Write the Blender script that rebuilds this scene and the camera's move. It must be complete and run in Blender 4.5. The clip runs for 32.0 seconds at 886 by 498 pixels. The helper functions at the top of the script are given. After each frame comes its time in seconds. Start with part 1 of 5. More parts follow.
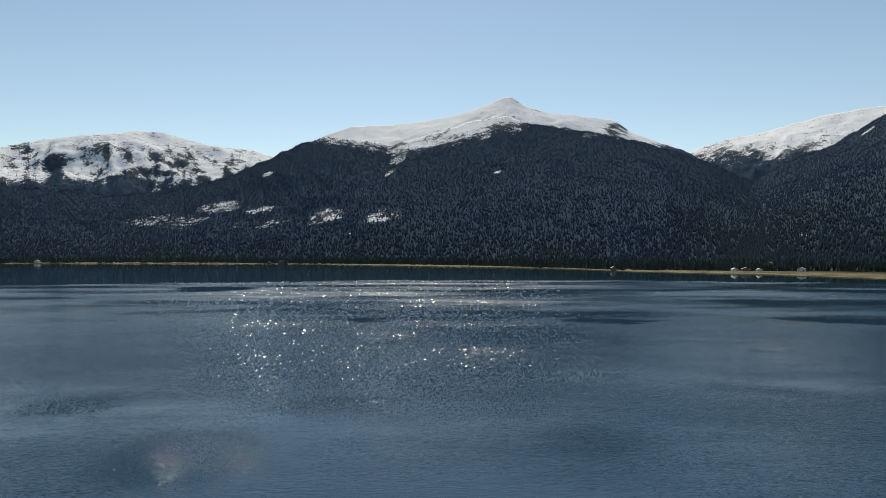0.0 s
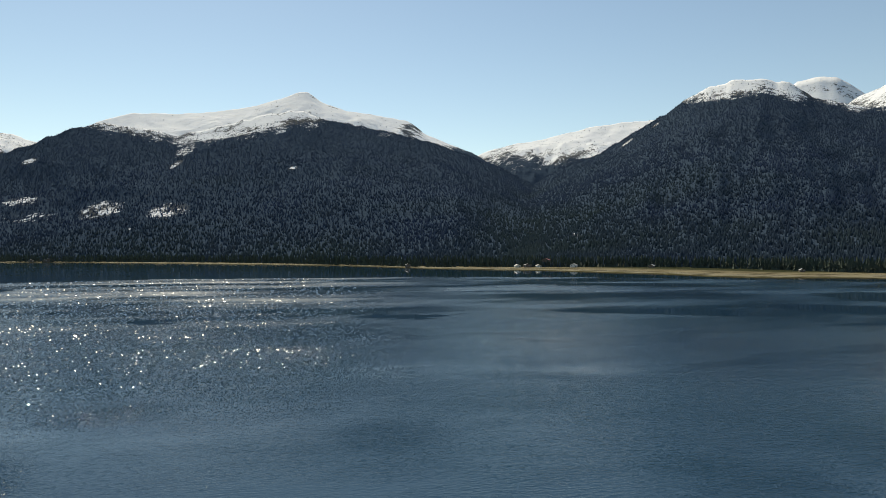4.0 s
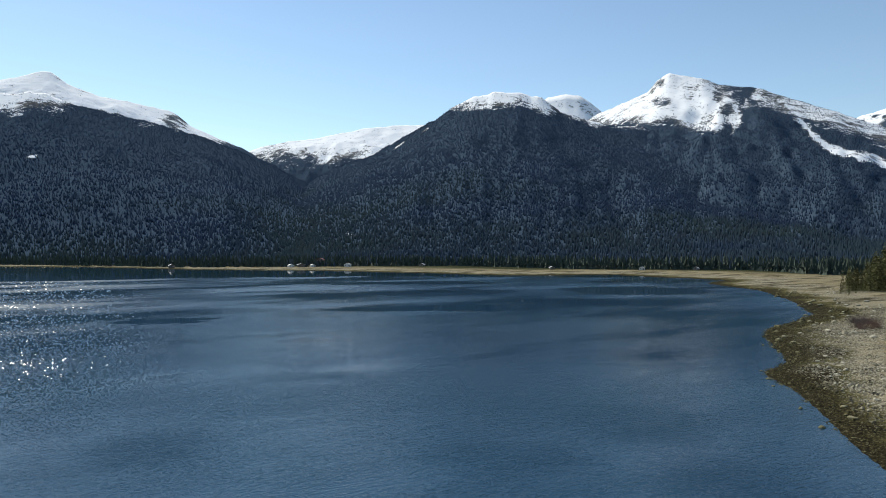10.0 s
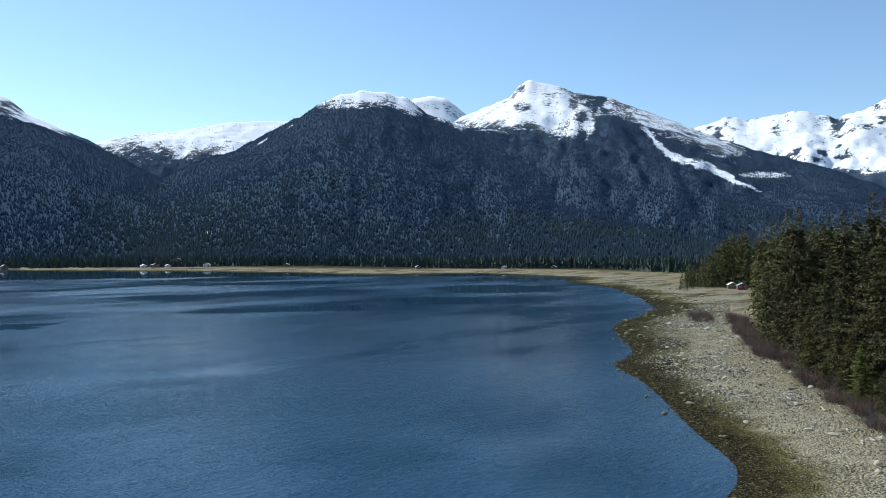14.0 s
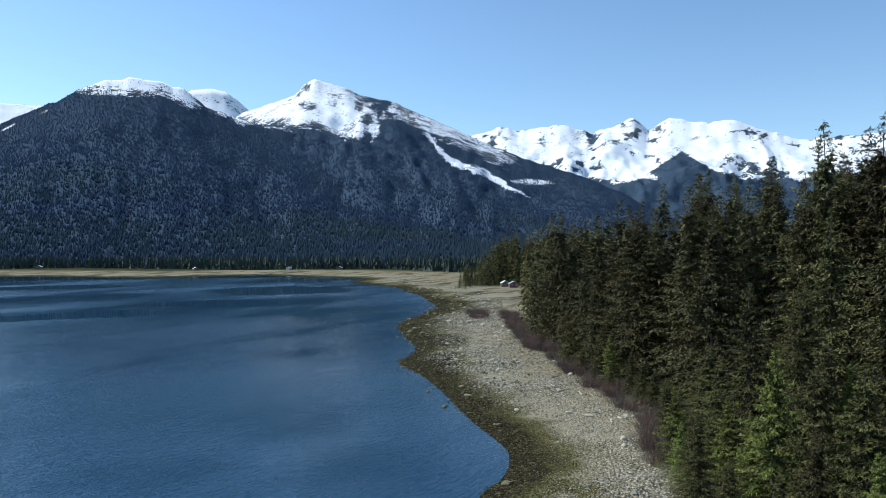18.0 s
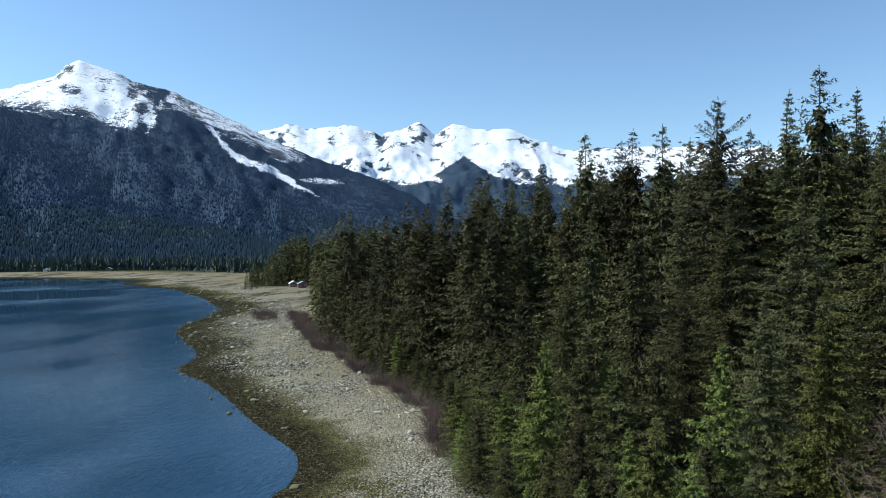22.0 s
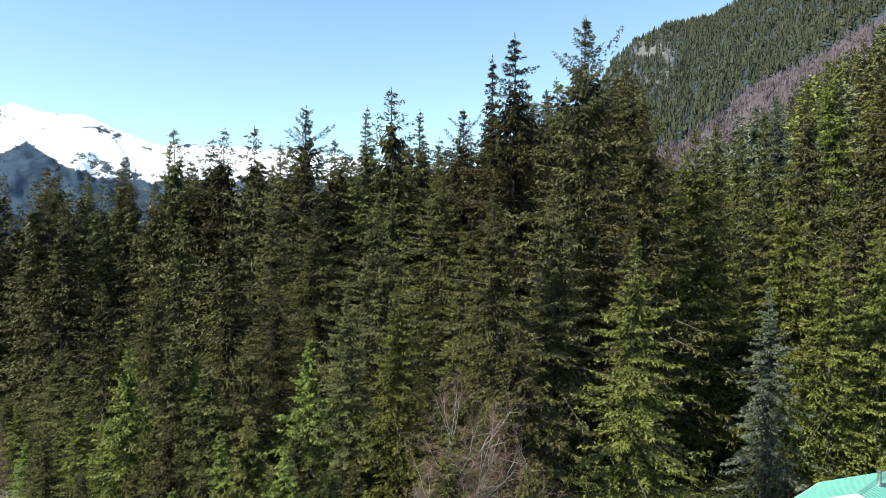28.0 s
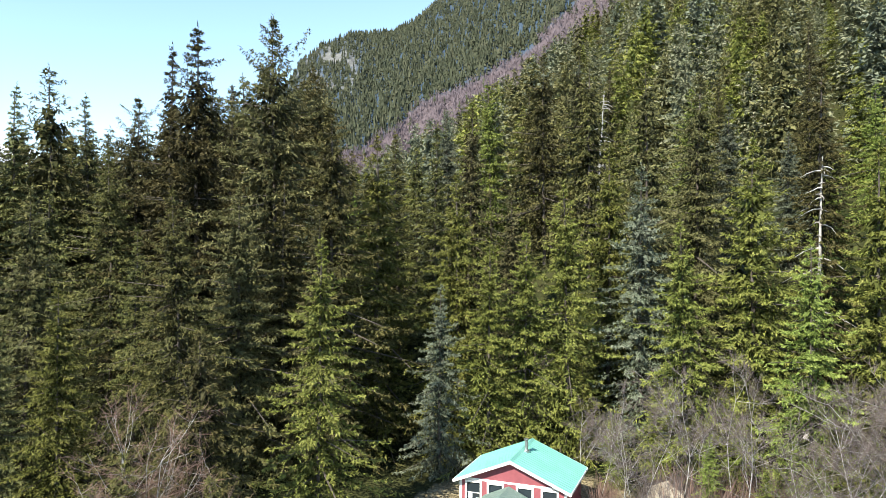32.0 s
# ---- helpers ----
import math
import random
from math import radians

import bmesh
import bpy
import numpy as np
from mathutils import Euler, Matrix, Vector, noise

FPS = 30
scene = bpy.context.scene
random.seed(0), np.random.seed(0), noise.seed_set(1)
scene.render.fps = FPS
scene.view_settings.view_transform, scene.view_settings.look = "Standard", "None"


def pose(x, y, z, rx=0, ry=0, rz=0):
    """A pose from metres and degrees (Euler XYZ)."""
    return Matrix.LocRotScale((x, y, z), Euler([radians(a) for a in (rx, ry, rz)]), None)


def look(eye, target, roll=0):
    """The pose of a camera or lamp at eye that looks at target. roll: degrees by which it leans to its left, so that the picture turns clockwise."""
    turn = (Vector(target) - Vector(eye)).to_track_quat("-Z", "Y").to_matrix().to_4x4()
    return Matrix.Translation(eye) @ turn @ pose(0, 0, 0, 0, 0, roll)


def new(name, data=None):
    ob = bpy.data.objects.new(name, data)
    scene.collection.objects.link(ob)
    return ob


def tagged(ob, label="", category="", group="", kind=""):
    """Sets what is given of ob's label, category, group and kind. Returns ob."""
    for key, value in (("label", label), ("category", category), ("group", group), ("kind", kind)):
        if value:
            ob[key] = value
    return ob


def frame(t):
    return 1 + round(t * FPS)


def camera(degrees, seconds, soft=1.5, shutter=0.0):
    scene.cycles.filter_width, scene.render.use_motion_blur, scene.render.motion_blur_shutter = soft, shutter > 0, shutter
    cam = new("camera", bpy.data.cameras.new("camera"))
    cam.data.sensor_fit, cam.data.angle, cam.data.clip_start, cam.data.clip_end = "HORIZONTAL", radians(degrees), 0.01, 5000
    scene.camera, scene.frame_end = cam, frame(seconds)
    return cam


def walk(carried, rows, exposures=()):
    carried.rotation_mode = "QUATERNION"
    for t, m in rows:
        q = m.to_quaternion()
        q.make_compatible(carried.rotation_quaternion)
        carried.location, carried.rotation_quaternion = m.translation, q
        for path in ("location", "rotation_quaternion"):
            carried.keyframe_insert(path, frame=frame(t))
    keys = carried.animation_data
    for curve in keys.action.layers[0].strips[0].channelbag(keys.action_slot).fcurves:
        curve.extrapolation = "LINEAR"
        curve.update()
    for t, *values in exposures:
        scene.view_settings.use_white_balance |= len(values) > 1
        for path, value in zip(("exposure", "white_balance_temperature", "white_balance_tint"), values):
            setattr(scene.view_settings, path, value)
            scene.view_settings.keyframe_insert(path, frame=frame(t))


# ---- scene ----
cam = camera(64.4, 32.0, soft=0.7)
EYE = 25.0  # height of the camera over the water
TURNS = [  # seconds, turn, tilt, lean in degrees
    (0, 0, 0.3, 0.11), (0.5, -1.9, 0.28, 0.18), (1, -4.09, 0.25, 0.19), (1.5, -6.28, 0.22, 0.19),
    (2, -8.46, 0.17, 0.11), (2.5, -10.6, 0.14, 0.11), (3, -12.65, 0.12, 0.11), (3.5, -14.67, 0.09, 0.07),
    (4, -16.47, 0.06, 0.06), (4.5, -18.23, 0.05, 0.02), (6.5, -25.41, -0.04, 0.02), (7, -26.75, -0.04, 0.07),
    (7.5, -28.06, -0.03, 0.04), (8, -29.29, -0.02, 0.02), (8.5, -30.54, -0.01, 0.11), (9, -31.93, -0.01, 0.03),
    (9.5, -33.32, 0.01, 0.06), (10, -34.71, 0, 0.05), (10.5, -35.93, -0.01, 0.06), (11, -37.54, -0.04, 0.04),
    (11.5, -38.74, -0.06, 0.06), (12, -39.79, -0.05, 0.04), (12.5, -40.9, -0.04, 0.05), (13, -42.27, -0.05, 0.06),
    (13.5, -43.78, -0.05, 0.06), (14, -45.55, -0.05, 0.02), (14.5, -47.59, -0.04, -0.03), (16.5, -56.18, 0, 0.01),
    (17, -58.41, 0.02, 0), (17.5, -60.65, 0, -0.05), (18, -62.87, 0.01, -0.03), (18.5, -65.07, 0.02, -0.04),
    (19, -67.3, 0.02, -0.03), (19.5, -69.46, 0.03, -0.01), (20, -71.56, 0.01, -0.03), (20.5, -73.55, 0.03, -0.01),
    (21, -75.52, 0.02, 0.01), (21.5, -77.59, 0.03, -0.01), (22, -79.9, 0, -0.08), (22.5, -82.52, -0.01, -0.07),
    (23, -85.08, -0.04, -0.07), (23.5, -87.52, -0.04, -0.11), (24, -89.94, -0.03, -0.13), (24.5, -92.32, -0.03, -0.15),
    (26.5, -103.32, 0.04, -0.15), (27, -106.3, 0.05, -0.16), (27.5, -109.29, 0.07, -0.11), (28, -112.25, 0.07, -0.07),
    (28.5, -115.18, 0.1, -0.05), (29, -118.03, 0.12, -0.08), (29.5, -120.95, 0.12, -0.08), (30, -124.21, 0.13, -0.08),
    (30.5, -127.52, 0.14, -0.09), (31, -130.76, 0.15, -0.07), (31.5, -133.83, 0.14, -0.12), (32, -137.31, 0.11, -0.05),
]
EXPOSURES = [(0.0, -0.1, 7500, 6), (2.5, 0.0, 8000, 5), (4.0, 0.05, 7900, 4), (9.0, 0.22, 7000, 5), (13.0, 0.35, 6150, 5), (19.0, 0.4, 5850, 4), (23.0, 0.38, 5950, 3), (26.5, 0.95, 6450, 1), (28.0, 1.12, 6650, 1), (32.0, 1.56, 6800, 5)]
walk(cam, [(t, pose(0, 0, EYE, 90 + tilt, lean, turn)) for t, turn, tilt, lean in TURNS], EXPOSURES)

# ---- light ----
SUN_AZ, SUN_EL = -4.0, 42.0  # bearing from +y towards +x, height, degrees
world = bpy.data.worlds.new("sky")
scene.world = world
world.use_nodes = True
wn = world.node_tree
sky = wn.nodes.new("ShaderNodeTexSky")
sky.sky_type, sky.sun_disc = "NISHITA", False
sky.sun_elevation, sky.sun_rotation = radians(SUN_EL), radians(SUN_AZ)
sky.altitude, sky.air_density, sky.dust_density, sky.ozone_density = 300, 1.0, 0.1, 2.0
background = wn.nodes["Background"]
background.inputs["Strength"].default_value = 0.12
wn.links.new(sky.outputs[0], background.inputs["Color"])
sun_data = bpy.data.lights.new("sun", "SUN")
sun_data.energy, sun_data.angle, sun_data.color = 4.0, radians(0.53), (1.0, 0.95, 0.87)
sun = new("sun", sun_data)
sx = math.sin(radians(SUN_AZ)) * math.cos(radians(SUN_EL))
sy = math.cos(radians(SUN_AZ)) * math.cos(radians(SUN_EL))
sz = math.sin(radians(SUN_EL))
sun.matrix_world = look((sx * 100, sy * 100, sz * 100), (0, 0, 0))


# ---- small tools ----
def polar(az, r):
    a = np.radians(az)
    return r * np.sin(a), r * np.cos(a)


def lattice(ix, iy, seed):
    h = (ix.astype(np.int64) * 374761393 + iy.astype(np.int64) * 668265263 + seed * 982451653) & 0x7FFFFFFF
    h = ((h ^ (h >> 13)) * 1274126177) & 0x7FFFFFFF
    return ((h ^ (h >> 16)) & 0xFFFF) / 65535.0


def vnoise(x, y, seed=0):
    ix, iy = np.floor(x), np.floor(y)
    fx, fy = x - ix, y - iy
    fx, fy = fx * fx * (3 - 2 * fx), fy * fy * (3 - 2 * fy)
    a, b = lattice(ix, iy, seed), lattice(ix + 1, iy, seed)
    c, d = lattice(ix, iy + 1, seed), lattice(ix + 1, iy + 1, seed)
    return (a + (b - a) * fx) * (1 - fy) + (c + (d - c) * fx) * fy


def fbm(x, y, octaves=4, seed=0):
    """Fractal noise about zero, roughly -0.5 to 0.5."""
    x, y = np.asarray(x, float), np.asarray(y, float)
    total, amp, norm = np.zeros(np.broadcast(x, y).shape), 1.0, 0.0
    for o in range(octaves):
        total += amp * (vnoise(x * 2 ** o + 17.3 * o, y * 2 ** o - 9.1 * o, seed + o) - 0.5)
        norm += amp
        amp *= 0.55
    return total / norm


def ridged(x, y, octaves=4, seed=0):
    """Sharp-crested noise, 0 to 1."""
    x, y = np.asarray(x, float), np.asarray(y, float)
    total, amp, norm = np.zeros(np.broadcast(x, y).shape), 1.0, 0.0
    for o in range(octaves):
        n = 1 - np.abs(2 * vnoise(x * 2 ** o + 5.7 * o, y * 2 ** o + 3.3 * o, seed + o) - 1)
        total += amp * n
        norm += amp
        amp *= 0.5
    return total / norm


def smooth(lo, hi, v):
    t = np.clip((v - lo) / (hi - lo), 0, 1)
    return t * t * (3 - 2 * t)


def mesh_of(name, verts, faces, mats, shade_smooth=False, slots=None, attrs=None):
    """A mesh from arrays: faces is an (n, 3) or (n, 4) array."""
    verts, faces = np.asarray(verts, np.float32), np.asarray(faces, np.int32)
    me = bpy.data.meshes.new(name)
    n, k = faces.shape
    me.vertices.add(len(verts))
    me.vertices.foreach_set("co", verts.ravel())
    me.loops.add(n * k)
    me.loops.foreach_set("vertex_index", faces.ravel())
    me.polygons.add(n)
    me.polygons.foreach_set("loop_start", np.arange(0, n * k, k, dtype=np.int32))
    me.polygons.foreach_set("loop_total", np.full(n, k, np.int32))
    me.polygons.foreach_set("use_smooth", np.full(n, shade_smooth))
    for m in mats if isinstance(mats, (list, tuple)) else [mats]:
        me.materials.append(m)
    if slots is not None:
        me.polygons.foreach_set("material_index", np.asarray(slots, np.int32))
    for key, values in (attrs or {}).items():
        me.attributes.new(key, "FLOAT", "POINT").data.foreach_set("value", np.asarray(values, np.float32).ravel())
    me.update(calc_edges=True)
    return me


def grid_faces(rows, cols, wrap=False):
    i = np.arange(rows - 1)[:, None] * cols
    j = np.arange(cols if wrap else cols - 1)[None, :]
    k = (j + 1) % cols
    return np.stack([i + j, i + k, i + cols + k, i + cols + j], -1).reshape(-1, 4)


def part(name, bm, material, parent, label=""):
    """Links a bmesh as one mesh object under a thing or a part."""
    me = bpy.data.meshes.new(name)
    bm.to_mesh(me)
    bm.free()
    me.materials.append(material)
    ob = new(name, me)
    ob.parent = parent
    return tagged(ob, label)


# ---- materials ----
def material(name, rough=0.8, metal=0.0, spec=0.5):
    m = bpy.data.materials.new(name)
    m.use_nodes = True
    t = m.node_tree
    b = t.nodes["Principled BSDF"]
    b.inputs["Roughness"].default_value = rough
    b.inputs["Metallic"].default_value = metal
    b.inputs["Specular IOR Level"].default_value = spec
    return m, t, b


def node(t, kind, **values):
    n = t.nodes.new(kind)
    for key, v in values.items():
        n.inputs[key.replace("_", " ")].default_value = v
    return n


def noise_at(t, vec, scale, detail=4, rough=0.55):
    n = node(t, "ShaderNodeTexNoise", Scale=scale, Detail=detail, Roughness=rough)
    t.links.new(vec, n.inputs["Vector"])
    return n.outputs["Fac"]


def ramp(t, fac, *stops):
    n = t.nodes.new("ShaderNodeValToRGB")
    e = n.color_ramp.elements
    while len(e) < len(stops):
        e.new(0.5)
    for el, (p, c) in zip(e, stops):
        el.position, el.color = p, (*c, 1) if len(c) == 3 else c
    t.links.new(fac, n.inputs["Fac"])
    return n.outputs["Color"]


def mix(t, fac, a, b, blend="MIX"):
    n = t.nodes.new("ShaderNodeMix")
    n.data_type, n.blend_type = "RGBA", blend
    for sock, v in ((n.inputs[0], fac), (n.inputs[6], a), (n.inputs[7], b)):
        if isinstance(v, bpy.types.NodeSocket):
            t.links.new(v, sock)
        else:
            sock.default_value = v if isinstance(v, (int, float)) else (*v, 1)
    return n.outputs[2]


def maths(t, op, a, b=0.0, clamp=False):
    n = t.nodes.new("ShaderNodeMath")
    n.operation, n.use_clamp = op, clamp
    for sock, v in ((n.inputs[0], a), (n.inputs[1], b)):
        if isinstance(v, bpy.types.NodeSocket):
            t.links.new(v, sock)
        else:
            sock.default_value = v
    return n.outputs[0]


def bump(t, b, height, strength=0.5, distance=0.1, normal=None):
    n = t.nodes.new("ShaderNodeBump")
    n.inputs["Strength"].default_value, n.inputs["Distance"].default_value = strength, distance
    t.links.new(height, n.inputs["Height"])
    if normal is not None:
        t.links.new(normal, n.inputs["Normal"])
    t.links.new(n.outputs[0], b.inputs["Normal"])
    return n.outputs[0]


def place_of(t):
    return t.nodes.new("ShaderNodeNewGeometry").outputs["Position"]


def attr_of(t, name):
    n = t.nodes.new("ShaderNodeAttribute")
    n.attribute_name = name
    return n.outputs["Fac"]


def mat_plain(name, a, b, scale=3.0, rough=0.7, metal=0.0, relief=0.0):
    m, t, s = material(name, rough, metal)
    v = t.nodes.new("ShaderNodeTexCoord").outputs["Object"]
    f = noise_at(t, v, scale)
    t.links.new(ramp(t, f, (0.3, a), (0.7, b)), s.inputs["Base Color"])
    if relief:
        bump(t, s, noise_at(t, v, scale * 4), 0.6, relief)
    return m


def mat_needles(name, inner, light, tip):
    """Conifer foliage: old needles and dead twigs inside darkened by painted shade, fresh tips painted lit, a tint per
    tree.
    """
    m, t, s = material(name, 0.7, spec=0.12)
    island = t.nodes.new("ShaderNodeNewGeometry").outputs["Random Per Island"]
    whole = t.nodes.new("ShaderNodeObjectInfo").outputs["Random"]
    lit_tone = maths(t, "ADD", maths(t, "MULTIPLY", attr_of(t, "tip"), 0.7), maths(t, "MULTIPLY", island, 0.3))
    c = ramp(t, lit_tone, (0.05, inner), (0.6, light), (1.0, tip))
    lichen = noise_at(t, place_of(t), 0.35, 3, 0.6)
    c = mix(t, ramp(t, lichen, (0.42, (0, 0, 0)), (0.72, (0.5, 0.5, 0.5))), c, (light[0] * 1.15, light[1] * 1.05, light[2] * 1.2))
    hsv = t.nodes.new("ShaderNodeHueSaturation")
    t.links.new(maths(t, "MULTIPLY_ADD", whole, 0.05), hsv.inputs["Hue"])
    hsv.inputs["Hue"].links[0].from_node.inputs[2].default_value = 0.474
    v = t.nodes.new("ShaderNodeMath")
    v.operation = "MULTIPLY_ADD"
    t.links.new(whole, v.inputs[0])
    v.inputs[1].default_value, v.inputs[2].default_value = 0.7, 0.58
    t.links.new(v.outputs[0], hsv.inputs["Value"])
    hsv.inputs["Saturation"].default_value = 1.15
    t.links.new(c, hsv.inputs["Color"])
    t.links.new(hsv.outputs[0], s.inputs["Base Color"])
    glow = t.nodes.new("ShaderNodeBsdfTranslucent")
    t.links.new(hsv.outputs[0], glow.inputs["Color"])
    both = t.nodes.new("ShaderNodeMixShader")
    both.inputs[0].default_value = 0.06
    t.links.new(s.outputs[0], both.inputs[1])
    t.links.new(glow.outputs[0], both.inputs[2])
    t.links.new(both.outputs[0], t.nodes["Material Output"].inputs["Surface"])
    return m


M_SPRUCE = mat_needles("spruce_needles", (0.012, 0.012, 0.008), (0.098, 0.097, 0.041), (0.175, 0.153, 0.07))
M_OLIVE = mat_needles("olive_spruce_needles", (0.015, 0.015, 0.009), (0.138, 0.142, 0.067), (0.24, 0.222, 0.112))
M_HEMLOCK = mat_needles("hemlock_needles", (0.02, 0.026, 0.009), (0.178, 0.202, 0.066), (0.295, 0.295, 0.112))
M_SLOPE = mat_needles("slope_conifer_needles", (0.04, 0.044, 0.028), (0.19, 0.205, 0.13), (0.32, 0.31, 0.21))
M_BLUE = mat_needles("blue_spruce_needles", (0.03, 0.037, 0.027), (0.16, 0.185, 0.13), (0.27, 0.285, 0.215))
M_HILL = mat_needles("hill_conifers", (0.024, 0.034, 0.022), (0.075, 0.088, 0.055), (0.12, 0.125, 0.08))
M_BARK = mat_plain("bark", (0.045, 0.036, 0.03), (0.115, 0.095, 0.08), 4, 0.9, relief=0.02)
M_PALE_BARK = mat_plain("pale_bark", (0.22, 0.205, 0.195), (0.46, 0.44, 0.42), 5, 0.85, relief=0.01)
M_TWIGS = mat_plain("bare_twigs", (0.07, 0.055, 0.05), (0.15, 0.12, 0.11), 2, 0.9)
M_RED_TWIGS = mat_plain("red_brown_twigs", (0.1, 0.062, 0.05), (0.2, 0.122, 0.094), 0.6, 0.9)
M_DRIFTWOOD = mat_plain("driftwood", (0.3, 0.26, 0.21), (0.55, 0.5, 0.43), 4, 0.85, relief=0.01)


def mat_far_trees():
    m, t, s = material("hazy_far_conifers", 0.85, spec=0.0)
    island = t.nodes.new("ShaderNodeNewGeometry").outputs["Random Per Island"]
    p = place_of(t)
    xyz = t.nodes.new("ShaderNodeSeparateXYZ")
    t.links.new(p, xyz.inputs[0])
    big, stand_ = noise_at(t, p, 0.006, 5, 0.6), noise_at(t, p, 0.0022, 4, 0.55)
    # blue of the distance haze is painted into the needle colour
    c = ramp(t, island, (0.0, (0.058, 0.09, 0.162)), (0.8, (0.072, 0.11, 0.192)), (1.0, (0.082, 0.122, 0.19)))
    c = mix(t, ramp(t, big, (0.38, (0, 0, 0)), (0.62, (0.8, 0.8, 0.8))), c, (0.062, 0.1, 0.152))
    # younger, greener stands on the lower slopes
    low = maths(t, "ADD", maths(t, "MULTIPLY", xyz.outputs[2], -0.0024), maths(t, "MULTIPLY", maths(t, "SUBTRACT", stand_, 0.5), 2.4))
    c = mix(t, ramp(t, maths(t, "ADD", low, 0.6), (0.2, (0, 0, 0)), (0.85, (0.7, 0.7, 0.7))), c, (0.08, 0.116, 0.1))
    t.links.new(c, s.inputs["Base Color"])
    through_light = t.nodes.new("ShaderNodeBsdfTranslucent")
    t.links.new(c, through_light.inputs["Color"])
    both = t.nodes.new("ShaderNodeMixShader")
    both.inputs[0].default_value = 0.66
    t.links.new(s.outputs[0], both.inputs[1])
    t.links.new(through_light.outputs[0], both.inputs[2])
    t.links.new(both.outputs[0], t.nodes["Material Output"].inputs["Surface"])
    return m


def mat_mountain():
    """Forest floor with distance haze painted in as blue, grey rock and old snow; the snow field comes from the mesh,
    broken up by relief.
    """
    m, t, s = material("mountain_ground", 0.9, spec=0.0)
    p = place_of(t)
    fine, mid = noise_at(t, p, 0.07, 7, 0.75), noise_at(t, p, 0.012, 5, 0.6)
    hazy_soil = ramp(t, fine, (0.3, (0.04, 0.06, 0.09)), (0.7, (0.06, 0.088, 0.122)))
    rock = ramp(t, fine, (0.3, (0.05, 0.052, 0.055)), (0.7, (0.21, 0.21, 0.2)))
    brush = ramp(t, fine, (0.3, (0.075, 0.06, 0.066)), (0.7, (0.13, 0.104, 0.112)))
    base = mix(t, attr_of(t, "rock"), hazy_soil, rock)
    base = mix(t, attr_of(t, "brush"), base, brush)
    broken = maths(t, "ADD", attr_of(t, "snow"), maths(t, "MULTIPLY", maths(t, "SUBTRACT", fine, 0.5), 1.9))
    broken = maths(t, "ADD", broken, maths(t, "MULTIPLY", maths(t, "SUBTRACT", mid, 0.5), 1.5))
    up = t.nodes.new("ShaderNodeSeparateXYZ")
    t.links.new(t.nodes.new("ShaderNodeNewGeometry").outputs["Normal"], up.inputs[0])
    steep = maths(t, "MULTIPLY", maths(t, "SUBTRACT", 0.84, up.outputs[2], True), 1.6)
    broken = maths(t, "SUBTRACT", broken, steep)
    mask = ramp(t, broken, (0.46, (0, 0, 0)), (0.56, (1, 1, 1)))
    white = ramp(t, mid, (0.3, (0.82, 0.84, 0.88)), (0.7, (0.92, 0.93, 0.94)))
    t.links.new(mix(t, mask, base, white), s.inputs["Base Color"])
    bump(t, s, noise_at(t, p, 0.03, 8, 0.7), 0.6, 9.0)
    return m


